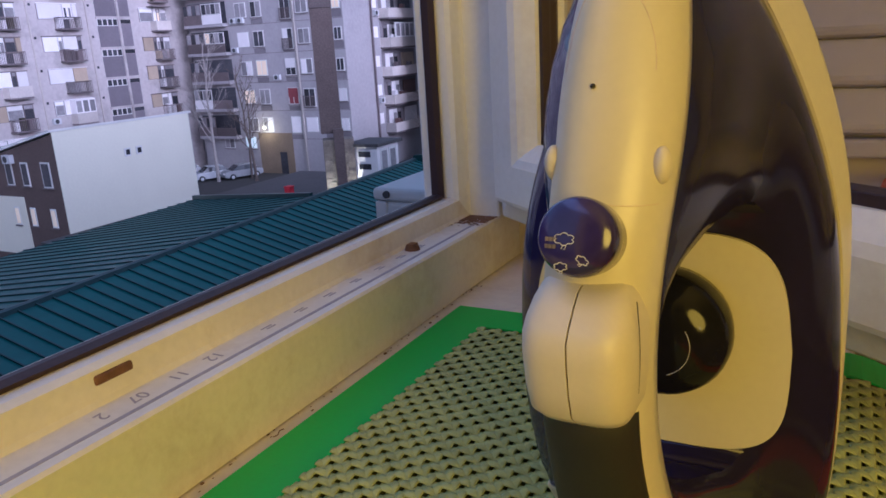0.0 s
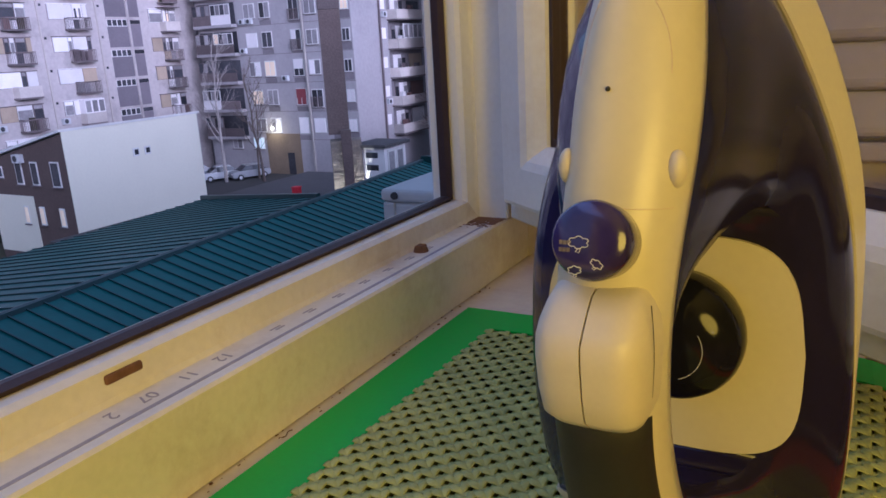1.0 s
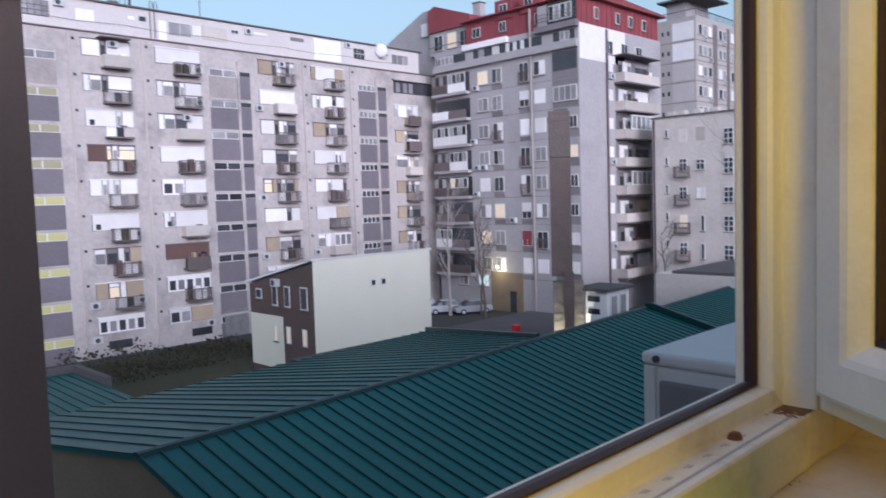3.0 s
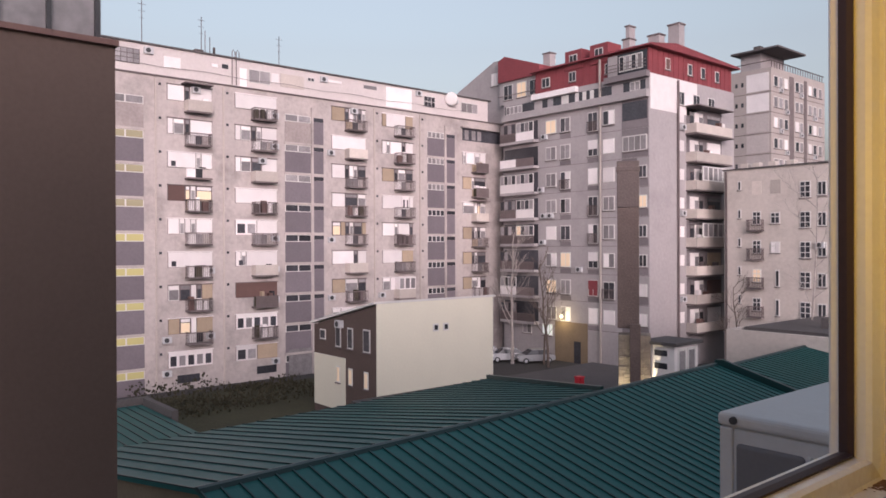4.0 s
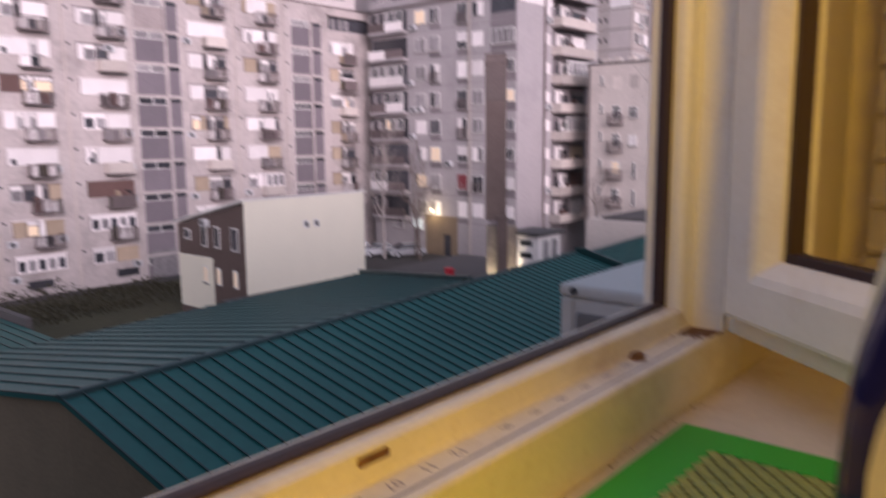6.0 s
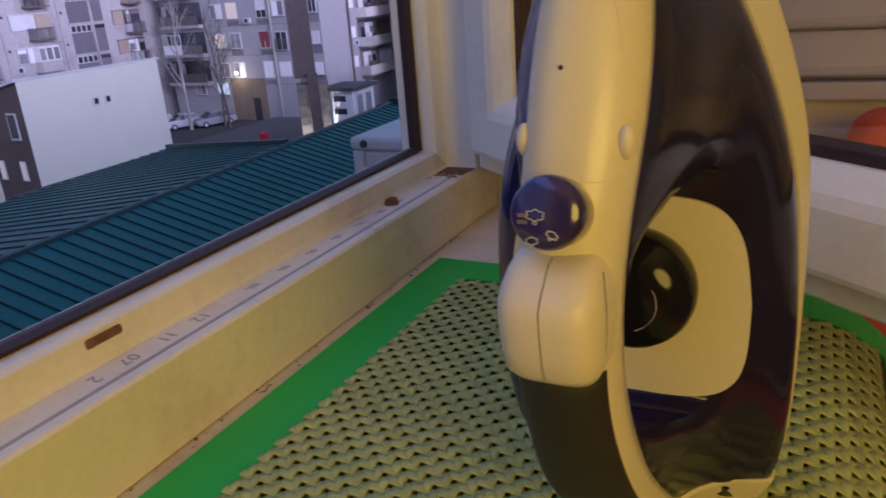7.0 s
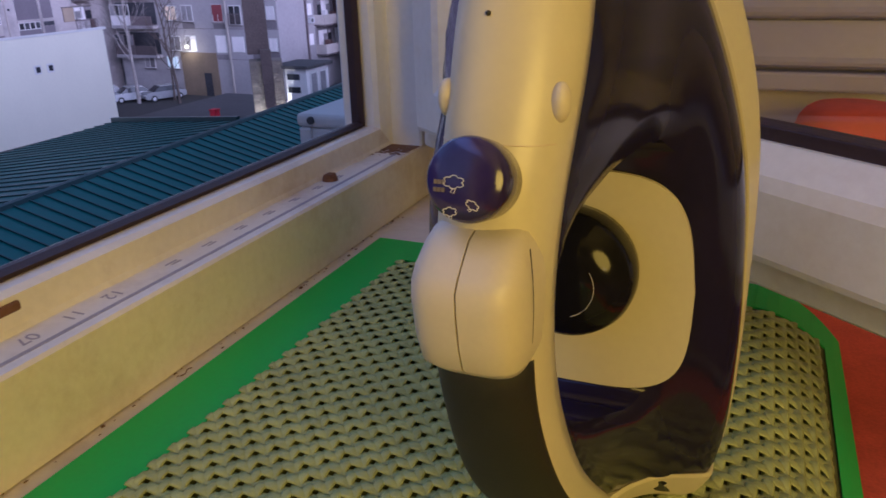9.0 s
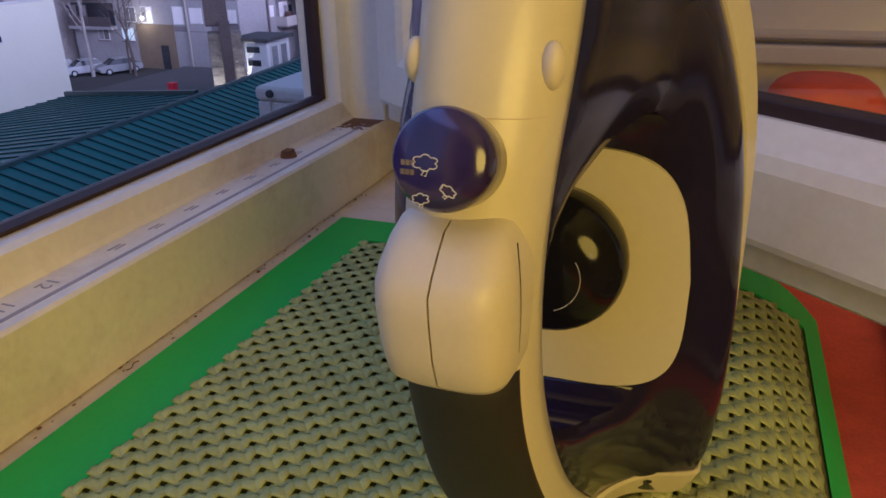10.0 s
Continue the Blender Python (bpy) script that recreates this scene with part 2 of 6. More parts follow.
# ---- building helpers ----
def add_box(bm, x0, x1, y0, y1, z0, z1, bevel=0.0, seg=2):
    m = Matrix.Translation(((x0 + x1) / 2, (y0 + y1) / 2, (z0 + z1) / 2)) @ Matrix.Diagonal((abs(x1 - x0), abs(y1 - y0), abs(z1 - z0), 1))
    made = bmesh.ops.create_cube(bm, size=1.0, matrix=m)
    if bevel:
        edges = list({e for v in made["verts"] for e in v.link_edges})
        bmesh.ops.bevel(bm, geom=edges, offset=bevel, segments=seg, profile=0.5, affect="EDGES", clamp_overlap=True)
    return made


def link(name, bm, mat, parent=None, label="", smooth=False):
    me = bpy.data.meshes.new(name)
    bm.normal_update()
    bm.to_mesh(me)
    bm.free()
    me.materials.append(mat)
    if smooth:
        for p in me.polygons:
            p.use_smooth = True
    ob = new(name, me)
    if parent:
        ob.parent = parent
    if label:
        ob["label"] = label
    return ob


def part(name, bm, mat, parent, label="", smooth=False):
    return link(name, bm, mat, parent, label, smooth)


def origin_of(ob):
    at = Vector((0, 0, 0))
    while ob:
        at = at + ob.location
        ob = ob.parent
    return at


def box(name, mat, x0, x1, y0, y1, z0, z1, parent=None, bevel=0.0, label=""):
    """A box given in world places; the parent may stand anywhere but is not turned."""
    o = origin_of(parent)
    bm = bmesh.new()
    add_box(bm, x0 - o.x, x1 - o.x, y0 - o.y, y1 - o.y, z0 - o.z, z1 - o.z, bevel)
    return link(name, bm, mat, parent, label)


def thing(name, label, category, at=(0, 0, 0), turn=0.0, group="", kind=""):
    e = new(name)
    e.empty_display_size = 0.05
    e.location = at
    e.rotation_euler = (0, 0, radians(turn))
    return tagged(e, label, category, group, kind)


def prism(bm, outline, a, b, axis="y"):
    """Extrude a closed outline of (u, v) from a to b: along y it lies in x and z, along z in x and y, along x in y and z."""
    def place(u, v, w):
        return {"y": (u, w, v), "z": (u, v, w), "x": (w, u, v)}[axis]
    lo = [bm.verts.new(place(u, v, a)) for u, v in outline]
    hi = [bm.verts.new(place(u, v, b)) for u, v in outline]
    n = len(outline)
    for i in range(n):
        bm.faces.new((lo[i], lo[(i + 1) % n], hi[(i + 1) % n], hi[i]))
    bm.faces.new(lo[::-1])
    bm.faces.new(hi)
    bmesh.ops.recalc_face_normals(bm, faces=bm.faces[:])


def loft(bm, sections, closed=True, caps=False):
    rows = [[bm.verts.new(p) for p in s] for s in sections]
    n = len(rows[0])
    for a, b in zip(rows, rows[1:]):
        for i in range(n if closed else n - 1):
            j = (i + 1) % n
            bm.faces.new((a[i], a[j], b[j], b[i]))
    if caps:
        bm.faces.new(rows[0][::-1])
        bm.faces.new(rows[-1])
    bmesh.ops.recalc_face_normals(bm, faces=bm.faces[:])
    return rows


def tube(bm, points, radius, sides=6, radius_end=None):
    pts = [Vector(p) for p in points]
    rows = []
    for i, p in enumerate(pts):
        d = (pts[min(i + 1, len(pts) - 1)] - pts[max(i - 1, 0)]).normalized()
        s = d.orthogonal().normalized()
        u = d.cross(s)
        k = i / max(1, len(pts) - 1)
        r = radius if radius_end is None else radius + (radius_end - radius) * k
        rows.append([bm.verts.new(p + (s * math.cos(a) + u * math.sin(a)) * r) for a in (2 * math.pi * j / sides for j in range(sides))])
    for a, b in zip(rows, rows[1:]):
        for i in range(sides):
            j = (i + 1) % sides
            bm.faces.new((a[i], a[j], b[j], b[i]))
    bm.faces.new(rows[0][::-1])
    bm.faces.new(rows[-1])


def table(points):
    """A smooth curve near the given (place, value) pairs."""
    xs = [p[0] for p in points]
    ys = [p[1] for p in points]
    fine_x = np.linspace(xs[0], xs[-1], 400)
    fine_y = np.interp(fine_x, xs, ys)
    for _ in range(3):
        w = 17
        pad = np.concatenate([2 * fine_y[0] - fine_y[w:0:-1], fine_y, 2 * fine_y[-1] - fine_y[-2:-w - 2:-1]])
        fine_y = np.convolve(pad, np.ones(2 * w + 1) / (2 * w + 1), "valid")
    return lambda v: float(np.interp(v, fine_x, fine_y))


# ---- the room ----
def room():
    # outer wall with the window opening, lower part, lintel and two piers
    wall = thing("wall_west", "cream painted outer wall with a window opening", "wall", kind="structure")
    box("wall_below", WALL_PAINT, -0.05, 0.012, -2.6, 1.35, -0.85, -0.032, wall)
    box("wall_above", WALL_PAINT, -0.05, 0.012, -2.6, 1.35, 1.36, 1.80, wall)
    box("wall_pier", WALL_PAINT, -0.05, 0.0335, 0.8585, 1.35, -0.032, 1.36, wall)
    box("wall_pier", WALL_PAINT, -0.05, 0.012, -2.6, -1.06, -0.032, 1.36, wall)
    # unseen south and east walls carry the room's dimness in their colour
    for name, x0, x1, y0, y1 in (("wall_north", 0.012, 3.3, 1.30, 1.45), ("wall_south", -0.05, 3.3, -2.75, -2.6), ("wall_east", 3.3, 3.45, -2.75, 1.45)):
        tagged(box(name, WALL_PAINT if name == "wall_north" else ROOM_DIM, x0, x1, y0, y1, -0.85, 1.80), "cream painted wall behind the blind" if name == "wall_north" else "unseen room wall, coloured dark for the unlit room", "wall", kind="structure")
    tagged(box("floor", FLOOR_WOOD, -0.05, 3.45, -2.75, 1.45, -0.95, -0.85), "brown wooden floor of the room", "floor", kind="structure")
    tagged(box("ceiling", PLASTER, -0.05, 3.45, -2.75, 1.45, 1.80, 1.90), "dull plaster ceiling of the room", "ceiling", kind="structure")
    sill = tagged(box("window_sill", SILL, 0.0, 0.382, -1.06, 1.30, -0.032, -0.001, bevel=0.004), "deep painted window sill with brown dirt in its corner", "window sill", kind="structure")
    return sill


room()

# profile of the fixed frame across the opening: inner face, ledge, stop with gasket, outer face (offset inward, height)
FRAME_PROFILE = [(0.033, 0.0), (0.033, 0.0565), (0.031, 0.0586), (-0.0010, 0.0586), (-0.0030, 0.0620), (-0.0045, 0.0790), (-0.010, 0.0815), (-0.044, 0.0815), (-0.047, 0.079), (-0.047, 0.0)]
GASKET_PROFILE = [(-0.0215, 0.0805), (-0.0195, 0.0850), (-0.0260, 0.0868), (-0.0350, 0.0850), (-0.0350, 0.0805)]
FRAME_Y0, FRAME_Y1 = -1.06, 0.858


def fixed_frame():
    win = thing("window_1", "white plastic window frame, grimy, with a dark rubber gasket", "window frame", kind="structure")
    bm = bmesh.new()
    prism(bm, FRAME_PROFILE, FRAME_Y0, FRAME_Y1)
    part("bottom_rail", bm, PVC_DIRTY, win)
    bm = bmesh.new()
    prism(bm, GASKET_PROFILE, FRAME_Y0 + 0.08, 0.770)
    part("gasket", bm, GASKET, win)
    # upright posts: the same profile turned about the opening's corner
    for y, s in ((FRAME_Y1, -1), (FRAME_Y0, 1)):
        bm = bmesh.new()
        prism(bm, [(u, y + s * v) for u, v in FRAME_PROFILE], 0.0583, 1.3, "z")
        part("upright_post", bm, PVC, win)
        bm = bmesh.new()
        prism(bm, [(u, y + s * v) for u, v in GASKET_PROFILE], 0.0825, 1.28, "z")
        part("gasket", bm, GASKET, win)
    bm = bmesh.new()
    prism(bm, [(u, 1.36 - v) for u, v in FRAME_PROFILE], FRAME_Y0 + 0.085, FRAME_Y1 - 0.085)
    part("top_rail", bm, PVC, win)
    # groove along the ledge, drain slots, latch plate
    box("ledge_groove", INK, 0.0205, 0.0235, FRAME_Y0 + 0.06, 0.80, 0.0584, 0.0589, win)
    for y0 in (0.311, -0.25):
        bm = bmesh.new()
        add_box(bm, -0.0056, -0.0020, y0, y0 + 0.026, 0.0700, 0.0760, 0.0016)
        part("drain_slot", bm, GRIME, win)
    bm = bmesh.new()
    bmesh.ops.create_cone(bm, cap_ends=True, segments=16, radius1=0.0075, radius2=0.006, depth=0.005, matrix=Matrix.Translation((0.0075, 0.652, 0.0608)))
    add_box(bm, 0.0035, 0.0115, 0.647, 0.657, 0.0625, 0.0650, 0.001)
    part("locking_stud", bm, GRIME, win, "brown rusted locking stud")
    # dirt collected in the corner of the ledge
    bm = bmesh.new()
    rnd = random.Random(4)
    for i in range(650):
        x, y = rnd.uniform(-0.004, 0.031), 0.797 - abs(rnd.gauss(0, 0.016))
        r = rnd.uniform(0.0005, 0.0018)
        bmesh.ops.create_icosphere(bm, subdivisions=1, radius=r, matrix=Matrix.Translation((x, min(y, 0.796), 0.0588)) @ Matrix.Diagonal((2.0, 1.4, 0.14, 1)))
    part("corner_grime", bm, GRIME, win, "dark brown dirt in the corner")
    bm = bmesh.new()
    for i in range(70):
        y = rnd.uniform(0.0, 0.79)
        r = rnd.uniform(0.0002, 0.0009)
        bmesh.ops.create_icosphere(bm, subdivisions=1, radius=r, matrix=Matrix.Translation((0.0335 + abs(rnd.gauss(0, 0.0035)), y, 0.0002)) @ Matrix.Diagonal((1, 2.4, 0.4, 1)))
    part("seam_dirt", bm, GRIME, win, "dirt along the foot of the frame")
    bm = bmesh.new()
    tube(bm, [(0.0400 + 0.0012 * math.sin(k * 0.9), 0.400 + 0.0016 * k, 0.0006) for k in range(8)], 0.0004, 5)
    part("crumb", bm, GRIME, win)
    for x, y, r in ((0.038, 0.545, 0.0016), (0.036, 0.340, 0.0012), (0.040, 0.620, 0.0014), (0.037, 0.470, 0.0009)):
        bm = bmesh.new()
        bmesh.ops.create_icosphere(bm, subdivisions=1, radius=r, matrix=Matrix.Translation((x, y, r * 0.4)) @ Matrix.Diagonal((1, 1.4, 0.5, 1)))
        part("crumb", bm, GRIME, win)
    # printing on the ledge, read from outside
    for k, (word, y) in enumerate((("2", 0.305), ("07", 0.333), ("11", 0.364), ("12", 0.394))):
        cu = bpy.data.curves.new("ledge_print", "FONT")
        cu.body = word
        cu.size = 0.013
        cu.extrude = 0.0001
        cu.materials.append(INK)
        ob = new("ledge_print", cu)
        ob.parent = win
        ob.matrix_basis = Matrix(((0, 1, 0, 0.006), (-1, 0, 0, y), (0, 0, 1, 0.0588), (0, 0, 0, 1)))
    for k in range(7):
        y = 0.436 + 0.037 * k
        bm = bmesh.new()
        add_box(bm, 0.007, 0.0085, y, y + 0.011, 0.0586, 0.0588)
        add_box(bm, 0.010, 0.0115, y + 0.003, y + 0.012, 0.0586, 0.0588)
        part("ledge_mark", bm, INK, win)


fixed_frame()


def opened_sash():
    """The casement, swung inward on its hinges."""
    sash = thing("window_sash", "white plastic casement swung open into the room", "window sash", at=(0.036, 0.800, 0.0), turn=-39.0)
    W, H, Z0 = 0.74, 1.21, 0.058
    prof = [(0.0, 0.004), (0.003, 0.000), (0.022, -0.004), (0.026, -0.020), (0.030, -0.0215), (0.066, -0.0215), (0.074, -0.0185), (0.080, -0.013), (0.088, -0.004), (0.088, 0.030), (0.072, 0.044), (0.012, 0.044), (0.012, 0.030), (0.0, 0.030)]
    def rail(name, ends):
        """A bar of the profile, mitred at both ends."""
        bm = bmesh.new()
        loft(bm, [[end(u, v) for u, v in prof] for end in ends], caps=True)
        part(name, bm, PVC, sash)
    rail("bottom_rail", (lambda u, v: (u, v, Z0 + u), lambda u, v: (W - u, v, Z0 + u)))
    rail("top_rail", (lambda u, v: (u, v, Z0 + H - u), lambda u, v: (W - u, v, Z0 + H - u)))
    rail("stile", (lambda u, v: (u, v, Z0 + u), lambda u, v: (u, v, Z0 + H - u)))
    rail("stile", (lambda u, v: (W - u, v, Z0 + u), lambda u, v: (W - u, v, Z0 + H - u)))
    for x0, x1, z0, z1 in ((0.084, W - 0.084, Z0 + 0.0875, Z0 + 0.096), (0.0875, 0.0935, Z0 + 0.084, Z0 + H - 0.084), (W - 0.0935, W - 0.0875, Z0 + 0.084, Z0 + H - 0.084)):
        bm = bmesh.new()
        add_box(bm, x0, x1, 0.000, 0.020, z0, z1, 0.001)
        part("gasket", bm, GASKET, sash)
    bm = bmesh.new()
    add_box(bm, 0.075, W - 0.075, 0.008, 0.012, Z0 + 0.075, Z0 + H - 0.075)
    pane = part("pane", bm, GLASS, sash, "clear glass pane")
    pane.visible_shadow = False
    return sash


opened_sash()


def slatted_blind():
    blind = thing("slatted_blind", "closed grey slatted blind on the room wall", "blind", at=(0.70, 1.262, 0.090))
    slat = None
    n = 20
    for i in range(n):
        bm = bmesh.new()
        prism(bm, [(0.002, 0.0), (-0.010, 0.001), (-0.017, 0.005), (-0.018, 0.010), (-0.013, 0.016), (-0.002, 0.064), (0.002, 0.064)], -0.62, 0.62, "x") if slat is None else None
        if slat is None:
            slat = part("slat", bm, BLIND, blind)
        else:
            bm.free()
            o = slat.copy()
            scene.collection.objects.link(o)
            o.location = (0, 0, 0.066 * i)
    bm = bmesh.new()
    add_box(bm, -0.625, 0.625, -0.022, 0.012, -0.030, -0.004, 0.004)
    part("bottom_bar", bm, BLIND, blind)
    bm = bmesh.new()
    add_box(bm, -0.63, 0.63, -0.03, 0.03, 0.066 * n + 0.005, 0.066 * n + 0.05, 0.004)
    part("head_box", bm, BLIND, blind)
    return blind


slatted_blind()
# added sheet that stands for the bright cream wall below the blind
tagged(box("trim", WALL_PAINT, 0.05, 0.62, 1.284, 1.2995, 0.0, 0.075), "cream wall surface under the blind, added as a sheet", "trim", kind="structure")


def orange_cushion():
    c = thing("cushion", "orange knitted cushion lying beside the wall", "cushion", at=(0.476, 1.125, -0.055))
    bm = bmesh.new()
    secs = []
    for i in range(13):
        a = math.pi * i / 12
        r, z = math.sin(a) ** 0.55, -math.copysign(abs(math.cos(a)) ** 0.6, math.cos(a))
        secs.append([(0.068 * max(r, 0.02) * math.copysign(abs(math.cos(b)) ** 0.7, math.cos(b)), 0.085 * max(r, 0.02) * math.copysign(abs(math.sin(b)) ** 0.7, math.sin(b)), 0.062 + 0.0605 * z) for b in (2 * math.pi * k / 28 for k in range(28))])
    loft(bm, secs, caps=True)
    part("cover", bm, ORANGE, c, smooth=True)


orange_cushion()


def blanket_bench():
    bench = thing("low_table", "dark wooden table standing beside the sill", "table", at=(0.80, 0.35, -0.85))
    bm = bmesh.new()
    add_box(bm, -0.392, 0.40, -0.60, 0.90, 0.765, 0.795, 0.006)
    part("tabletop", bm, TABLE, bench)
    for x in (-0.33, 0.34):
        for y in (-0.54, 0.84):
            bm = bmesh.new()
            add_box(bm, x - 0.025, x + 0.025, y - 0.025, y + 0.025, 0.0, 0.764, 0.004)
            part("leg", bm, TABLE, bench)
    # crocheted blanket: an orange field, a cream braided edge and a violet border
    bl = thing("crochet_blanket", "orange crocheted blanket with cream braid and violet border", "blanket", at=(0.80, 0.35, -0.055))
    def field(name, mat, x0, x1, y0, y1, lift):
        bm = bmesh.new()
        nx, ny = max(6, int((x1 - x0) / 0.012)), int((y1 - y0) / 0.014)
        grid = [[bm.verts.new((x0 + (x1 - x0) * i / nx, y0 + (y1 - y0) * j / ny, lift + 0.006 * noise.noise(Vector((7 * (x0 + (x1 - x0) * i / nx), 6 * (y0 + (y1 - y0) * j / ny), 1.0))))) for j in range(ny + 1)] for i in range(nx + 1)]
        for i in range(nx):
            for j in range(ny):
                bm.faces.new((grid[i][j], grid[i + 1][j], grid[i + 1][j + 1], grid[i][j + 1]))
        geom = bm.faces[:]
        r = bmesh.ops.extrude_face_region(bm, geom=geom)
        bmesh.ops.translate(bm, verts=[v for v in r["geom"] if isinstance(v, bmesh.types.BMVert)], vec=(0, 0, 0.005))
        bmesh.ops.recalc_face_normals(bm, faces=bm.faces[:])
        return part(name, bm, mat, bl, smooth=True)
    field("orange_panel", ORANGE, -0.385, -0.310, -0.58, 0.60, 0.008)
    field("violet_border", VIOLET_WOOL, -0.295, -0.12, -0.58, 0.60, 0.007)
    field("dark_panel", VIOLET_WOOL, -0.105, 0.36, -0.58, 0.60, 0.008)
    for xc in (-0.3025, -0.1125):
        for s in (-1, 1):
            bm = bmesh.new()
            pts = [(xc + s * 0.0045 * math.sin(2 * math.pi * k / 8), -0.57 + 0.0024 * k, 0.019 + 0.003 * math.cos(2 * math.pi * k / 8 + (0 if s > 0 else math.pi))) for k in range(484)]
            tube(bm, pts, 0.0036, 5)
            part("braid_strand", bm, CREAM_WOOL, bl, smooth=True)


blanket_bench()


def floor_lamp():
    # unseen stand and bulb, added as a carrier for the warm light
    p = thing("floor_lamp", "unseen floor lamp added to carry the warm room light", "lamp", at=(LAMP[0], LAMP[1], -0.85))
    top = LAMP[2] + 0.85
    bm = bmesh.new()
    bmesh.ops.create_cone(bm, cap_ends=True, segments=32, radius1=0.14, radius2=0.12, depth=0.03, matrix=Matrix.Translation((0, 0, 0.015)))
    part("base", bm, BLACK_SOFT, p)
    bm = bmesh.new()
    tube(bm, [(0, 0, 0.03), (0, 0, top - 0.30)], 0.011, 10)
    part("pole", bm, BLACK_SOFT, p)
    bm = bmesh.new()
    bmesh.ops.create_uvsphere(bm, u_segments=16, v_segments=10, radius=0.03, matrix=Matrix.Translation((0, 0, top - 0.262)))
    part("bulb", bm, BULB_GLOW, p, smooth=True)


floor_lamp()


# ---- the mat on the sill ----
MX0, MX1, MY0, MY1 = 0.049, 0.440, -0.02, 0.664
BORDER = 0.043


def droop(x):
    """The mat bends down where it passes the sill's edge."""
    d = max(0.0, x - 0.374)
    return -9.0 * d * d


def placemat():
    mat_ob = thing("placemat", "green plastic placemat with an olive woven field and smooth border", "placemat", at=(0.24, 0.30, 0.0))
    ox, oy = 0.24, 0.30
    def sheet(name, mat, x0, x1, y0, y1, z, thick):
        bm = bmesh.new()
        nx = max(2, int((x1 - x0) / 0.008))
        secs = []
        for i in range(nx + 1):
            x = x0 + (x1 - x0) * i / nx
            zz = z + droop(x)
            secs.append([(x - ox, y0 - oy, zz), (x - ox, y1 - oy, zz), (x - ox, y1 - oy, zz + thick), (x - ox, y0 - oy, zz + thick)])
        loft(bm, secs, caps=True)
        return part(name, bm, mat, mat_ob)
    # backing sheet, coloured dark so that the holes of the weave look shaded
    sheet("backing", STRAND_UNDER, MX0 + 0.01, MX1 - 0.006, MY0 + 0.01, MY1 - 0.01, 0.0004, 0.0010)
    sheet("border_strip", MAT_GREEN, MX0, MX0 + BORDER, MY0, MY1, 0.0016, 0.0016)
    sheet("border_strip", MAT_GREEN, MX1 - 0.014, MX1, MY0, MY1, 0.0016, 0.0016)
    sheet("border_strip", MAT_GREEN, MX0 + BORDER, MX1 - 0.014, MY1 - BORDER, MY1, 0.0016, 0.0016)
    sheet("border_strip", MAT_GREEN, MX0 + BORDER, MX1 - 0.014, MY0, MY0 + BORDER, 0.0016, 0.0016)
    # weave: flat rounded strands over and under one another
    p = 0.0077
    wx0, wx1, wy0, wy1 = MX0 + BORDER - 0.001, MX1 - 0.012, MY0 + BORDER, MY1 - BORDER + 0.001
    nx, ny = int((wx1 - wx0) / p), int((wy1 - wy0) / p)
    amp, thick = 0.0009, 0.0009
    ring = [(-1, 0), (-0.6, 0.8), (0, 1.0), (0.6, 0.8), (1, 0), (0, -0.7)]
    def strand(along_x, k):
        secs = []
        count = nx if along_x else ny
        half = 0.0034 if along_x else 0.0030
        for i in range(6 * count + 1):
            s = i / 6 * p
            c = math.cos(math.pi * (s / p + k + (0 if along_x else 1)))
            wave = math.copysign(abs(c) ** 0.6, c)
            if along_x:
                x, y = wx0 + s, wy0 + (k + 0.5) * p
            else:
                x, y = wx0 + (k + 0.5) * p, wy0 + s
            z = 0.0036 + amp * wave + droop(x)
            secs.append([(x - ox + (0 if along_x else a * half), y - oy + (a * half if along_x else 0), z + b * thick) for a, b in ring])
        bm = bmesh.new()
        loft(bm, secs, caps=True)
        part("strand", bm, STRAND, mat_ob, smooth=True)
    for k in range(ny):
        strand(True, k)
    for k in range(nx):
        strand(False, k)


placemat()


# ---- the steam iron, standing on its heel ----
SOLE_HALF = table([(0.0, 0.050), (0.006, 0.056), (0.014, 0.0605), (0.024, 0.0634), (0.06, 0.0665), (0.11, 0.0662), (0.16, 0.0650), (0.18, 0.0632), (0.21, 0.0570), (0.253, 0.0418), (0.285, 0.0240), (0.305, 0.0090), (0.313, 0.0015)])
GRIP_HALF = table([(0.0, 0.0205), (0.05, 0.0195), (0.08, 0.0180), (0.12, 0.0150), (0.15, 0.0150), (0.19, 0.0166), (0.215, 0.0190), (0.24, 0.0185), (0.27, 0.0155), (0.295, 0.0100), (0.31, 0.0030)])
FRONT = table([(0.0, 0.120), (0.02, 0.095), (0.04, 0.066), (0.07, 0.036), (0.10, 0.016), (0.13, 0.002), (0.145, -0.001), (0.18, 0.002), (0.205, 0.006), (0.2325, 0.0165), (0.272, 0.030), (0.295, 0.062), (0.311, 0.115)])
STRIP_BACK = table([(0.0, 0.134), (0.022, 0.113), (0.05, 0.082), (0.08, 0.052), (0.11, 0.036), (0.139, 0.0235), (0.16, 0.0205), (0.18, 0.0220), (0.20, 0.0265), (0.2325, 0.038), (0.272, 0.056), (0.295, 0.088), (0.311, 0.130)])

FLARE = table([(0.0, 0.0), (0.3, 0.20), (0.55, 0.50), (0.63, 0.84), (0.69, 1.0), (1.0, 1.0)])
FLARE_NOSE = table([(0.0, 0.0), (0.12, 0.32), (0.3, 0.66), (0.5, 0.87), (0.69, 1.0), (1.0, 1.0)])


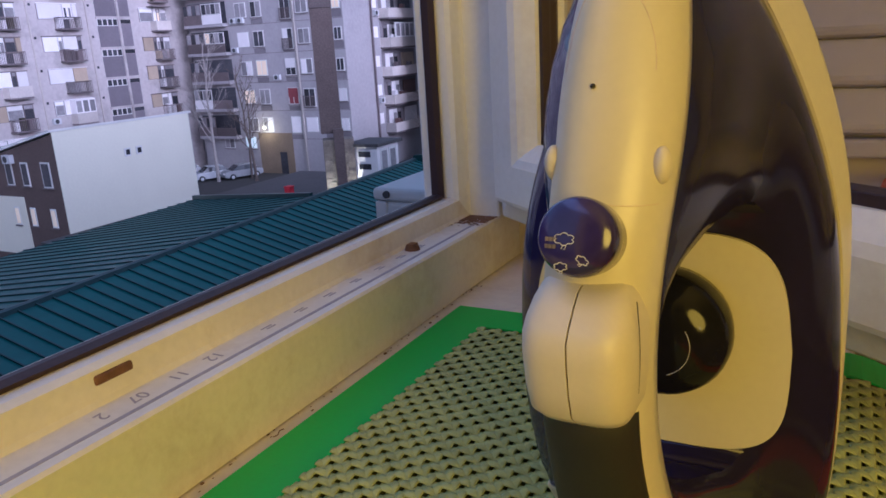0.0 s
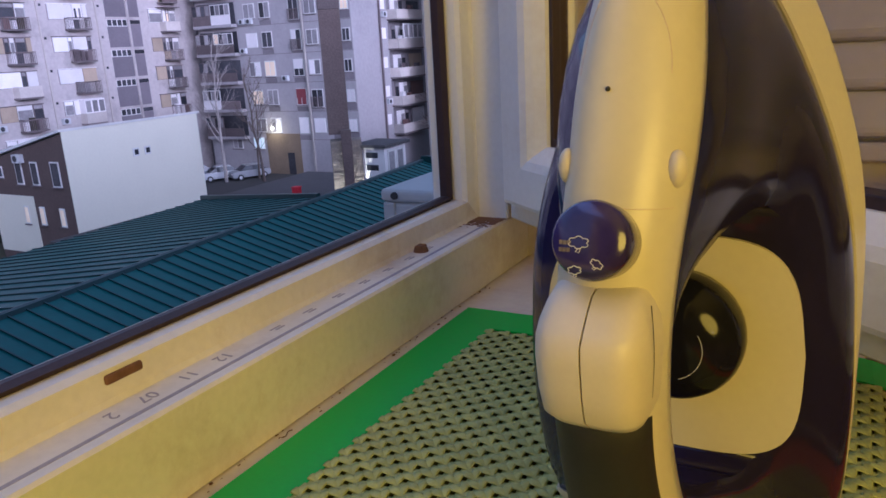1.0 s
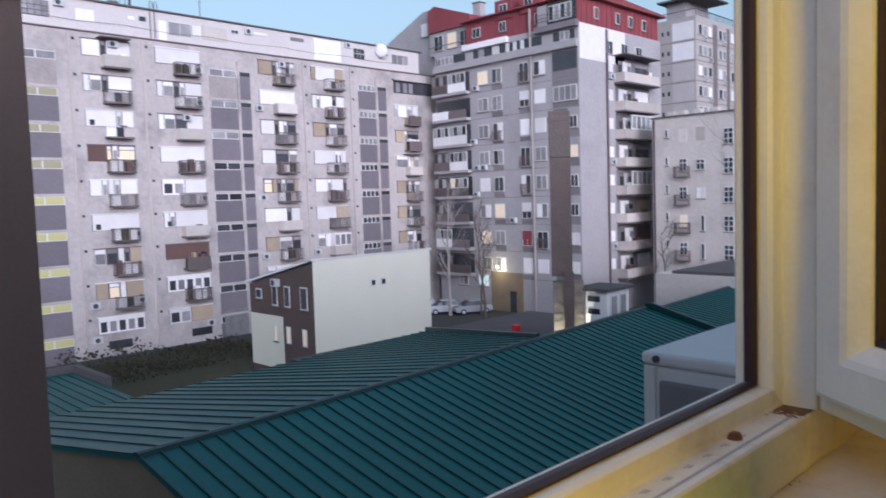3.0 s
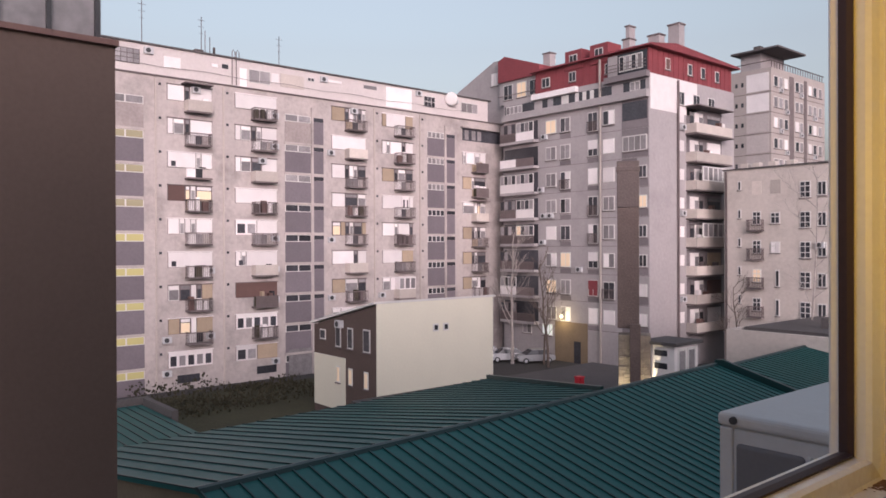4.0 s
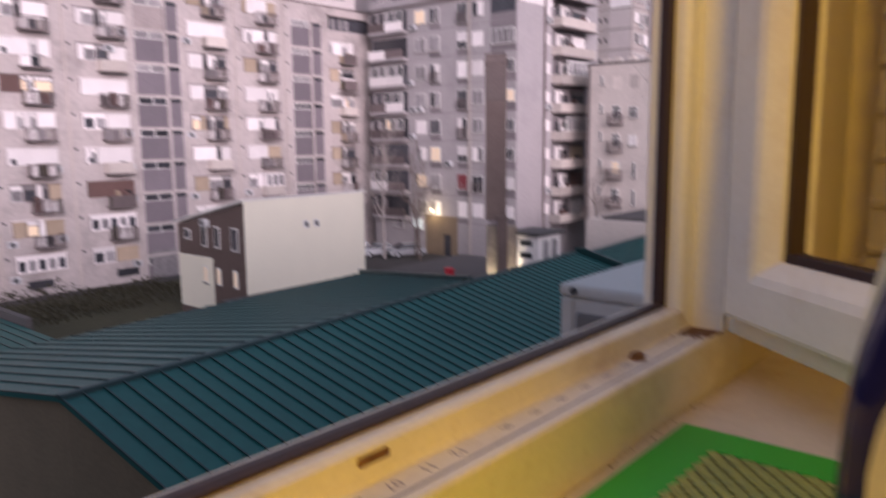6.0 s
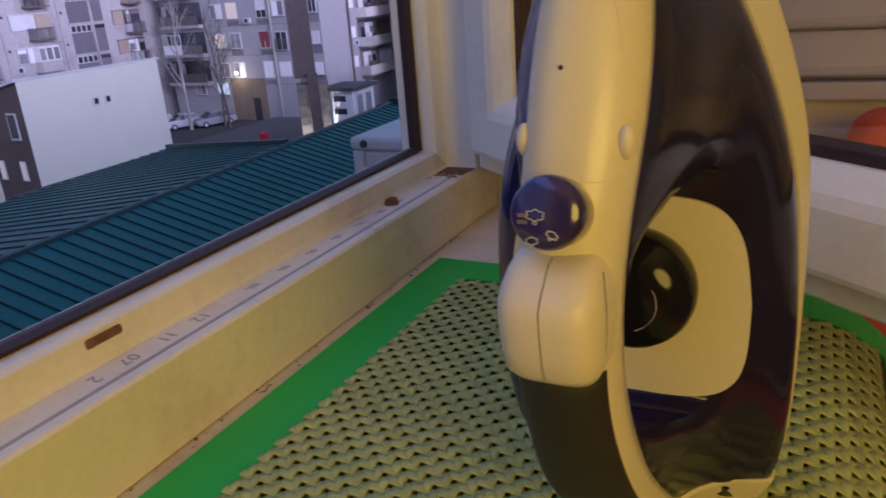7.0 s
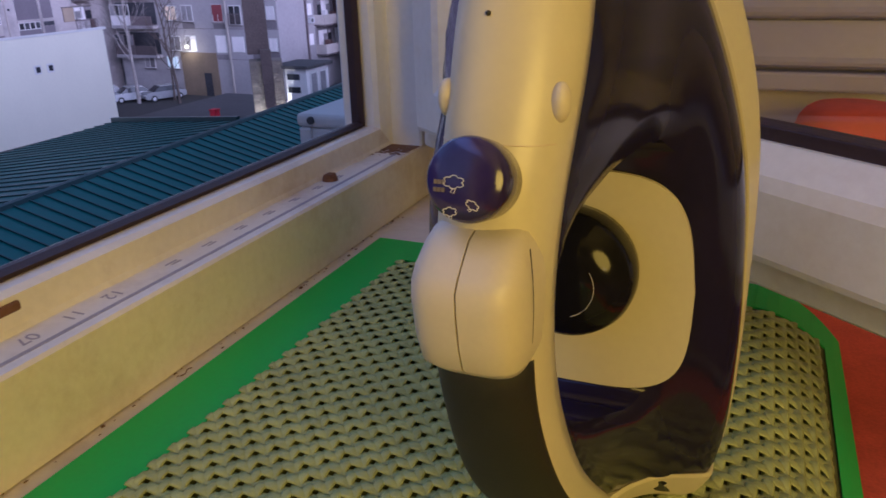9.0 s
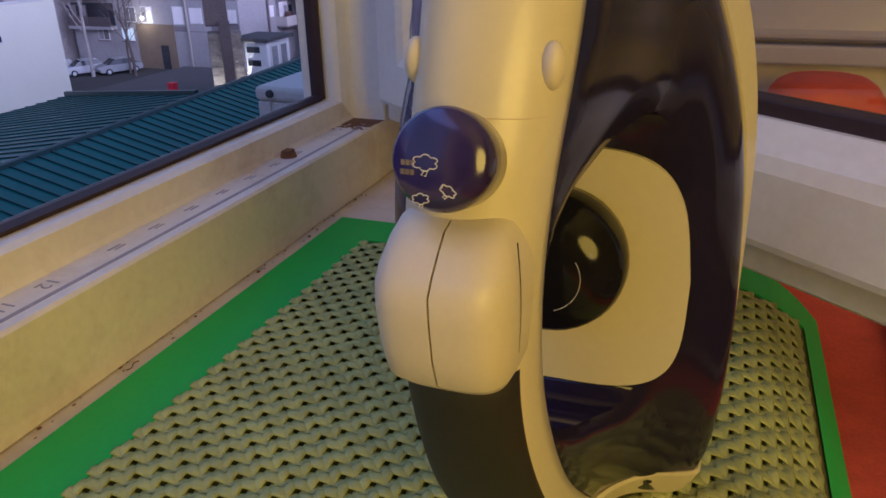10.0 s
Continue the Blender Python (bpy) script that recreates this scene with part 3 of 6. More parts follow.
def skirt_slope(z):
    """How far the white skirt slopes in from the sole's edge to the dark shell; widest below the tip."""
    return 0.0095 * min(1.0, max(0.0, (z - 0.10) / 0.16)) ** 1.3 * min(1.0, max(0.0, (0.312 - z) / 0.035))


def skirt_front(z):
    """Where the white skirt begins beside the dark shell: further forward towards the tip."""
    return 0.150 - 0.028 * min(1.0, max(0.0, (z - 0.10) / 0.17))


def half_width(y, z):
    g, a = GRIP_HALF(z), SOLE_HALF(z) - skirt_slope(z)
    y0 = max(0.012, STRIP_BACK(z) - 0.004)
    k = min(1.0, max(0.0, (y - y0) / (0.157 - y0)))
    nose = min(1.0, max(0.0, (z - 0.168) / 0.080))
    nose = nose * nose * (3 - 2 * nose)
    s = FLARE(k) * (1 - nose) + FLARE_NOSE(k) * nose
    return g + (a - g) * s


def spine_point(z, phi, out=0.0):
    yf, yb = FRONT(z) - out, STRIP_BACK(z)
    w = half_width(yb, z) + 0.0007 + out
    if phi < 0:
        w -= 0.0018 + 0.0058 * min(1.0, max(0.0, (z - 0.165) / 0.05))
    c = max(0.0, math.cos(phi)) ** 0.75
    return (w * math.sin(phi), yb - (yb - yf) * c, z)


def steam_iron():
    iron = thing("steam_iron", "white and dark violet steam iron standing on its heel", "iron", at=(0.299, 0.243, 0.0), turn=0.0)
    # dark shell: a loop round the grip's opening, flaring from the grip to the sole
    cy, cz = 0.074, 0.130
    outer = []
    for i in range(40):
        z = 0.007 + 0.300 * i / 39
        outer.append((FRONT(z) + 0.004, z))
    outer += [(0.1545, 0.307), (0.1545, 0.007)]
    hole_y = table([(0.082, 0.092), (0.090, 0.066), (0.10, 0.048), (0.12, 0.034), (0.15, 0.0265), (0.165, 0.0275), (0.178, 0.0370), (0.186, 0.060), (0.188, 0.084)])
    hole = [(hole_y(0.083 + 0.1045 * i / 24), 0.083 + 0.1045 * i / 24) for i in range(25)]
    hole += [(0.092, 0.1875), (0.099, 0.181), (0.100, 0.170), (0.100, 0.13), (0.100, 0.098), (0.0995, 0.088), (0.094, 0.083)]

    def radial(poly, ang):
        dy, dz = math.cos(ang), math.sin(ang)
        best = 0.0
        n = len(poly)
        for i in range(n):
            (y1, z1), (y2, z2) = poly[i], poly[(i + 1) % n]
            ey, ez = y2 - y1, z2 - z1
            den = dy * ez - dz * ey
            if abs(den) < 1e-12:
                continue
            t = ((y1 - cy) * ez - (z1 - cz) * ey) / den
            s = ((y1 - cy) * dz - (z1 - cz) * dy) / den
            if t > 0 and -1e-6 <= s <= 1 + 1e-6:
                best = max(best, t)
        return best

    N, RINGS = 144, 12
    sides = {1: [], -1: []}
    bm = bmesh.new()
    for s in (1, -1):
        for r in range(RINGS + 1):
            row = []
            for k in range(N):
                ang = 2 * math.pi * k / N
                ro, ri = radial(outer, ang), radial(hole, ang)
                q = (r / RINGS) ** 1.15
                rad = ri + (ro - ri) * q
                y, z = cy + rad * math.cos(ang), cz + rad * math.sin(ang)
                lip = 0.0035 * max(0.0, 1 - (rad - ri) / 0.006) ** 2
                rim = 0.0
                if y < 0.145:
                    rim = 0.004 * max(0.0, 1 - (ro - rad) / 0.008) ** 2
                # shallow hollow pressed into the flank, as the moulding has it
                dent = 0.004 * math.exp(-((y - 0.085) / 0.03) ** 2 - ((z - 0.215) / 0.03) ** 2)
                x = half_width(y, z) - lip - rim - dent
                yb, yf = STRIP_BACK(z), FRONT(z)
                if s < 0 and y >= yb:
                    # the moulding swells gently away from the grip cover
                    e = min(1.0, (y - yb) / 0.020)
                    x -= (0.0018 + 0.0058 * min(1.0, max(0.0, (z - 0.165) / 0.05))) * (1 - e * e * (3 - 2 * e))
                if y < yb + 0.001:
                    x = min(x, (half_width(yb, z) - (0.0012 if s > 0 else 0.0030 + 0.0058 * min(1.0, max(0.0, (z - 0.165) / 0.05)))) * math.sqrt(max(0.0, 1 - ((yb + 0.001 - y) / (yb - yf)) ** 2)) - 0.0012)
                x = max(0.0006, x)
                row.append(bm.verts.new((s * x, y, z)))
            sides[s].append(row)
        rows = sides[s]
        for a, b in zip(rows, rows[1:]):
            for k in range(N):
                j = (k + 1) % N
                bm.faces.new((a[k], a[j], b[j], b[k]))
    for ring in (0, RINGS):
        for k in range(N):
            j = (k + 1) % N
            bm.faces.new((sides[1][ring][k], sides[1][ring][j], sides[-1][ring][j], sides[-1][ring][k]))
    bmesh.ops.recalc_face_normals(bm, faces=bm.faces[:])
    shell = part("body_shell", bm, PURPLE, iron, "glossy dark violet shell", smooth=True)
    em = shell.modifiers.new("crease", "EDGE_SPLIT")
    em.split_angle = radians(50)

    # white spine over the grip, from the heel to the tip
    bm = bmesh.new()
    secs = []
    for i in range(64):
        z = 0.0065 + 0.304 * i / 63
        secs.append([spine_point(z, -math.pi / 2 + math.pi * j / 22) for j in range(23)])
    loft(bm, secs, closed=False)
    spine = part("grip_spine", bm, CREAM, iron, "glossy white grip cover", smooth=True)
    so = spine.modifiers.new("wall", "SOLIDIFY")
    so.thickness, so.offset = 0.0016, -1.0

    # black soft panel on the back of the grip
    bm = bmesh.new()
    secs = []
    for i in range(30):
        z = 0.012 + 0.134 * i / 29
        lim = radians(64)
        secs.append([spine_point(z, -lim + 2 * lim * j / 16, 0.0011 if 0 < j < 16 and 0 < i < 29 else -0.0006) for j in range(17)])
    loft(bm, secs, closed=False)
    part("heel_panel", bm, BLACK_SOFT, iron, "matt black panel", smooth=True)

    # heel foot and skirt beside the sole, both white
    def outline(z0, z1, steps, grow):
        zs = [z0 + (z1 - z0) * i / steps for i in range(steps + 1)]
        right = [(SOLE_HALF(z) + grow, z) for z in zs]
        return right + [(-x, z) for x, z in reversed(right)]
    bm = bmesh.new()
    secs = []
    for y, g, f in ((0.1500, 0.0008, 1.0), (0.1530, 0.0012, 0.0), (0.1600, 0.0016, 0.0), (0.1640, 0.0006, 0.0)):
        secs.append([(math.copysign(max(0.0004, abs(x) - f * skirt_slope(z)), x), y - f * (0.150 - skirt_front(z)), z) for x, z in outline(0.0065, 0.3125, 48, g)])
    loft(bm, secs, caps=True)
    part("skirt", bm, CREAM, iron, "white skirt above the sole", smooth=False)
    bm = bmesh.new()
    secs = [[(x, y, z) for x, z in outline(0.0060, 0.3145, 48, g)] for y, g in ((0.1641, 0.0002), (0.1665, 0.0010), (0.1685, 0.0))]
    loft(bm, secs, caps=True)
    part("soleplate", bm, STEEL, iron, "steel soleplate")
    bm = bmesh.new()
    secs = []
    for i in range(9):
        z = 0.0056 + 0.0185 * i / 8
        zz = max(0.0, z)
        edge = 0.0020 if 0 < i < 8 else 0.0004
        ys = [FRONT(zz) + (0.1525 - FRONT(zz)) * j / 60 for j in range(61)]
        right = []
        for y in ys:
            w = half_width(max(y, STRIP_BACK(zz)), zz) if y >= STRIP_BACK(zz) else half_width(STRIP_BACK(zz), zz) * math.sqrt(max(0.0, 1 - ((STRIP_BACK(zz) - y) / (STRIP_BACK(zz) - FRONT(zz))) ** 2))
            right.append((w + edge, y))
        secs.append([(x, y, z) for x, y in right] + [(-x, y, z) for x, y in reversed(right)])
    loft(bm, secs, caps=True)
    part("heel_foot", bm, CREAM, iron, "white heel rim", smooth=False)

    # saddle under the grip, with the temperature dial
    bm = bmesh.new()
    pts = []
    for j in range(64):
        a = 2 * math.pi * j / 64
        c, q = math.cos(a), math.sin(a)
        px, pz = 0.0492 * math.copysign(abs(c) ** 0.48, c), 0.0435 * math.copysign(abs(q) ** 0.48, q)
        pts.append((px * (1.0 - 0.10 * max(0.0, pz / 0.0435)), 0.1303 + pz))
    lo = [bm.verts.new((x, 0.1006, z)) for x, z in pts]
    hi = [bm.verts.new((x, 0.0975, z)) for x, z in pts]
    for k in range(len(pts)):
        j = (k + 1) % len(pts)
        bm.faces.new((lo[k], lo[j], hi[j], hi[k]))
    bm.faces.new(hi)
    bmesh.ops.recalc_face_normals(bm, faces=bm.faces[:])
    part("saddle_panel", bm, CREAM, iron, "white panel under the grip")
    bm = bmesh.new()
    secs = []
    prof = [(0.0245, 0.0974), (0.0250, 0.0935), (0.0247, 0.0890), (0.0232, 0.0850), (0.0226, 0.0846), (0.0205, 0.0812), (0.0150, 0.0780), (0.0080, 0.0763), (0.0005, 0.0757)]
    for r, y in prof:
        secs.append([(0.0050 + r * math.cos(2 * math.pi * k / 40), y, 0.1363 + r * math.sin(2 * math.pi * k / 40)) for k in range(40)])
    loft(bm, secs, caps=True)
    dial = part("temperature_dial", bm, BLACK_GLOSS, iron, "glossy black domed temperature dial", smooth=True)
    bm = bmesh.new()
    tube(bm, [(0.0050 + 0.0120 * math.cos(a), 0.0770, 0.1363 + 0.0120 * math.sin(a)) for a in (radians(-70 + 6 * k) for k in range(18))], 0.00012, 4)
    part("dial_marking", bm, PRINT_WHITE, dial)

    # two thumb buttons with a seam between them
    for s in (-1, 1):
        bm = bmesh.new()
        secs = []
        for z, yo, w in ((0.1440, 0.0040, 0.0100), (0.1447, -0.0035, 0.0128), (0.1485, -0.0080, 0.0145), (0.1560, -0.0105, 0.0152), (0.1655, -0.0120, 0.0155), (0.1710, -0.0122, 0.0152), (0.1742, -0.0100, 0.0148), (0.1785, -0.0055, 0.0136), (0.1815, -0.0018, 0.0122), (0.1830, 0.0050, 0.0100)):
            back = 0.013
            sec = []
            for t in range(13):
                a = t / 12 * math.pi / 2
                # squarish quarter round from the seam's front to the flank
                cx = abs(math.sin(a)) ** 0.55 * (w - 0.00025)
                yy = back - (back - yo) * abs(math.cos(a)) ** 0.42
                sec.append((0.0012 + s * (0.00025 + cx), yy, z))
            sec.append((0.0012 + s * 0.00025, back, z))
            secs.append(sec)
        loft(bm, secs, caps=True)
        part("thumb_button", bm, CREAM_MATT, iron, "matt white thumb button", smooth=True).modifiers.new("crease", "EDGE_SPLIT").split_angle = radians(60)
    bm = bmesh.new()
    tube(bm, [(0.0012 + 0.0150 + 0.0006 * math.sin(3.1 * k / 14), 0.0010 + 0.0035 * (k / 14 - 0.5), 0.1805 - 0.0270 * k / 14) for k in range(15)], 0.00016, 5, 0.00005)
    part("button_gap", bm, BLACK_SOFT, iron)
    # steam dial on the grip
    knob_at = Vector((0.0014, -0.0005, 0.1962))
    tilt = Matrix.Rotation(radians(-16), 4, "X")
    bm = bmesh.new()
    secs = []
    for r, y in ((0.0100, 0.010), (0.0103, 0.003), (0.0104, -0.001), (0.0101, -0.0032), (0.0092, -0.0045), (0.0062, -0.0054), (0.0004, -0.0057)):
        secs.append([knob_at + tilt @ Vector((r * math.cos(2 * math.pi * k / 48), y, r * math.sin(2 * math.pi * k / 48))) for k in range(48)])
    loft(bm, secs, caps=True)
    knob = part("steam_dial", bm, PURPLE_DIAL, iron, "violet steam dial with white cloud symbols", smooth=True)
    # cloud symbols, drawn as thin raised outlines
    def cloud(cx, cz2, size, turn):
        bm = bmesh.new()
        pts = []
        for k in range(61):
            a = 2 * math.pi * k / 60
            r = size * (0.86 + 0.30 * abs(math.sin(3.0 * a)))
            x, z = r * 1.25 * math.cos(a), r * 0.72 * math.sin(a)
            x, z = cx + x * math.cos(turn) - z * math.sin(turn), cz2 + x * math.sin(turn) + z * math.cos(turn)
            rr = math.hypot(x, z)
            pts.append(knob_at + tilt @ Vector((x, -0.0059 + 13.0 * rr * rr, z)))
        tube(bm, pts, 0.00013, 4)
        tail = [(0.0, -0.75), (-0.35, -1.25), (0.15, -1.35), (0.35, -0.75)]
        tp = []
        for a, b in tail:
            x, z = a * size, b * size
            x, z = cx + x * math.cos(turn) - z * math.sin(turn), cz2 + x * math.sin(turn) + z * math.cos(turn)
            rr = math.hypot(x, z)
            tp.append(knob_at + tilt @ Vector((x, -0.0059 + 13.0 * rr * rr, z)))
        tube(bm, tp, 0.00013, 4)
        part("cloud_symbol", bm, PRINT_WHITE, knob)
    cloud(-0.0022, -0.0008, 0.0019, 0.0)
    cloud(0.0027, -0.0058, 0.0012, -0.5)
    cloud(-0.0029, -0.0078, 0.0013, 0.1)
    for zz in (0.0016, -0.0002):
        bm = bmesh.new()
        for q in range(3):
            c = knob_at + tilt @ Vector((-0.0068 + 0.0010 * q, -0.0055, -0.0026 + zz))
            add_box(bm, c.x - 0.0004, c.x + 0.0004, c.y - 0.0002, c.y + 0.0002, c.z - 0.0005, c.z + 0.0005)
        part("dial_marking", bm, PANEL_GREY, knob)
    # side nubs, indicator, nozzle, moulding line
    for s in (-1, 1):
        q = spine_point(0.2120, s * radians(60), 0.0)
        bm = bmesh.new()
        bmesh.ops.create_uvsphere(bm, u_segments=20, v_segments=12, radius=1.0, matrix=Matrix.Translation(q) @ Matrix.Diagonal((0.0026, 0.0032, 0.0050, 1)))
        part("side_nub", bm, CREAM_MATT, iron, smooth=True)
    bm = bmesh.new()
    q = spine_point(0.2328, 0.0, 0.0002)
    bmesh.ops.create_uvsphere(bm, u_segments=12, v_segments=8, radius=0.0007, matrix=Matrix.Translation(q))
    part("indicator_hole", bm, BLACK_SOFT, iron)
    bm = bmesh.new()
    tube(bm, [spine_point(0.2035 - 0.0015 * abs(math.sin(a)), a, 0.00005) for a in (radians(-62 + 4 * k) for k in range(32))], 0.00012, 5)
    part("moulding_line", bm, CREAM_WOOL, iron)
    bm = bmesh.new()
    tube(bm, [spine_point(0.236 + 0.024 * math.sin(b), 0.80 * math.cos(b), 0.00003) for b in (math.pi * k / 30 for k in range(31))], 0.00013, 5)
    part("moulding_line", bm, CREAM_WOOL, iron)
    q = Vector(spine_point(0.2722, 0.0, 0.0))
    bm = bmesh.new()
    bmesh.ops.create_uvsphere(bm, u_segments=20, v_segments=12, radius=1.0, matrix=Matrix.Translation(q) @ Matrix.Diagonal((0.0048, 0.0032, 0.0036, 1)))
    noz = part("spray_nozzle", bm, CREAM_MATT, iron, smooth=True)
    bm = bmesh.new()
    bmesh.ops.create_uvsphere(bm, u_segments=10, v_segments=6, radius=0.0011, matrix=Matrix.Translation(q + Vector((0, -0.0028, 0.0008))))
    part("nozzle_hole", bm, SHUTTER_BROWN, noz)


steam_iron()


# ---- outside ----
GROUND_Z = -12.2
tagged(box("ground", ASPHALT, -1500, 1500, -1500, 1500, GROUND_Z - 1, GROUND_Z), "dark asphalt courtyard ground", "ground", kind="structure")
tagged(box("lawn", GRASS, -62, -37, 4, 36, GROUND_Z, GROUND_Z + 0.05), "dull winter lawn between the blocks", "lawn", kind="structure")


def fb(name, mat, face, u0, u1, v0, v1, d0, d1, parent, label="", bevel=0.0):
    """A box on a facade: u along it, v up, d outward. face: ('x', place) looks to +x, ('y', place) looks to -y."""
    kind, at = face
    if kind == "x":
        return box(name, mat, at + d0, at + d1, u0, u1, v0, v1, parent, bevel, label)
    return box(name, mat, u0, u1, at - d1, at - d0, v0, v1, parent, bevel, label)


rnd = random.Random(11)


def ac_small(face, u, v, d, parent):
    ac = fb("ac_unit", AC_WHITE, face, u - 0.38, u + 0.38, v - 0.27, v + 0.27, d, d + 0.32, parent, "white air conditioner")
    kind, at = face
    bm = bmesh.new()
    bmesh.ops.create_cone(bm, cap_ends=True, segments=14, radius1=0.21, radius2=0.21, depth=0.02)
    if kind == "x":
        m = Matrix.Translation((at + d + 0.325, u - 0.06, v)) @ Matrix.Rotation(radians(90), 4, "Y")
    else:
        m = Matrix.Translation((u - 0.06, at - d - 0.325, v)) @ Matrix.Rotation(radians(90), 4, "X")
    bmesh.ops.transform(bm, matrix=Matrix.Translation(-origin_of(ac)) @ m, verts=bm.verts[:])
    part("fan_grille", bm, DARK_GRILLE, ac)


def balcony(face, u0, u1, v, depth, parent, style):
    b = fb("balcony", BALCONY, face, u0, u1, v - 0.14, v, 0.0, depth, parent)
    if style == 0:
        fb("front_panel", RAIL_LIGHT, face, u0, u1, v + 0.001, v + 0.95, depth - 0.06, depth, b)
        fb("side_panel", RAIL_LIGHT, face, u0, u0 + 0.05, v + 0.001, v + 0.95, 0.001, depth - 0.061, b)
        fb("side_panel", RAIL_LIGHT, face, u1 - 0.05, u1, v + 0.001, v + 0.95, 0.001, depth - 0.061, b)
    elif style == 1:
        bmode = bmesh.new()
        kind, at = face
        o = origin_of(b)
        def bar(a0, a1, c0, c1, e0, e1):
            if kind == "x":
                add_box(bmode, at + e0 - o.x, at + e1 - o.x, a0 - o.y, a1 - o.y, c0 - o.z, c1 - o.z)
            else:
                add_box(bmode, a0 - o.x, a1 - o.x, at - e1 - o.y, at - e0 - o.y, c0 - o.z, c1 - o.z)
        bar(u0, u1, v + 0.92, v + 1.0, depth - 0.06, depth)
        bar(u0, u0 + 0.05, v + 0.92, v + 1.0, 0.0, depth - 0.06)
        bar(u1 - 0.05, u1, v + 0.92, v + 1.0, 0.0, depth - 0.06)
        n = max(4, int((u1 - u0) / 0.16))
        for i in range(n + 1):
            u = u0 + (u1 - u0 - 0.03) * i / n
            bar(u, u + 0.03, v, v + 0.92, depth - 0.045, depth - 0.015)
        for i in range(4):
            for u in (u0, u1 - 0.03):
                e = depth * (i + 0.5) / 5
                bar(u, u + 0.03, v, v + 0.92, e, e + 0.03)
        part("railing", bmode, RAIL, b)
    elif style == 2:
        fb("front_panel", RAIL, face, u0, u1, v + 0.001, v + 0.98, depth - 0.06, depth, b)
        fb("side_panel", RAIL, face, u1 - 0.05, u1, v + 0.001, v + 0.98, 0.001, depth - 0.061, b)
        # washing, boxes and plants kept on the balcony
        for k in range(2):
            u = rnd.uniform(u0 + 0.1, u1 - 0.5)
            fb("stored_box", rnd.choice((SHUTTER_TAN, SHUTTER, PANE)), face, u, u + rnd.uniform(0.25, 0.45), v + 0.001, v + rnd.uniform(0.9, 1.45), 0.15, 0.6, b)
    return b


def window(face, u0, u1, v0, v1, parent, fill=None, bars=1):
    """A window with its frame and panes or shutters, standing a little proud of the wall."""
    w = fb("window", FRAME_WHITE, face, u0, u1, v0, v1, 0.0, 0.05, parent)
    n = bars + 1
    for i in range(n):
        a = u0 + 0.09 + (u1 - u0 - 0.09) * i / n
        b = u0 + (u1 - u0 - 0.09) * (i + 1) / n
        f = fill or rnd.choices((PANE, PANE_GREY, SHUTTER), (5, 3, 2))[0]
        fb("pane", f, face, a, b, v0 + 0.09, v1 - 0.09, 0.052, 0.07, w)
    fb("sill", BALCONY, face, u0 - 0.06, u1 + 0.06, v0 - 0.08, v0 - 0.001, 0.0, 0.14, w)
    return w


def bay_pieces(face, u0, u1, v0, v1, code, parent):
    """Fill a bay from end to end: one letter for each eighth of its width, alike letters side by side make one piece.
    W white shutter, T tan, B brown, G curtained pane, D dark pane, L lit, P white frame with two dark panes, R half-let-down shutter."""
    runs = [(c, len(list(g))) for c, g in itertools.groupby(code)]
    at, e = u0, (u1 - u0) / len(code)
    for c, n in runs:
        a, b = at + 0.04, at + n * e - 0.04
        at += n * e
        if c in "WTB":
            fb("shutter", {"W": SHUTTER, "T": SHUTTER_TAN, "B": SHUTTER_BROWN}[c], face, a, b, v0 + 0.03, v1 - 0.02, 0.031, 0.11, parent)
        elif c in "GDL":
            f = fb("sash", FRAME_WHITE if c == "G" else RAIL, face, a, b, v0 + 0.02, v1 - 0.02, 0.031, 0.06, parent)
            fb("pane", {"G": PANE_GREY, "D": PANE, "L": LIT_WARM}[c], face, a + 0.06, b - 0.06, v0 + 0.08, v1 - 0.42, 0.061, 0.075, f)
            fb("fanlight", PANE_GREY if c == "D" else SHUTTER, face, a + 0.06, b - 0.06, v1 - 0.36, v1 - 0.07, 0.061, 0.075, f)
        elif c == "R":
            f = fb("sash", FRAME_WHITE, face, a, b, v0 + 0.02, v1 - 0.02, 0.031, 0.06, parent)
            fb("pane", PANE, face, a + 0.08, b - 0.08, v0 + 0.08, v0 + 0.45, 0.061, 0.075, f)
            fb("shutter", SHUTTER, face, a + 0.03, b - 0.03, v0 + 0.48, v1 - 0.03, 0.061, 0.09, f)
        else:
            f = fb("sash", SHUTTER, face, a, b, v0, v1, 0.031, 0.10, parent)
            m = max(2, round((b - a) / 0.85))
            w = (b - a) / m
            for k in range(m):
                fb("pane", PANE if k % 2 == 0 else PANE_GREY, face, a + w * k + 0.13, a + w * (k + 1) - 0.13, v0 + 0.14, v1 - 0.36, 0.101, 0.115, f)


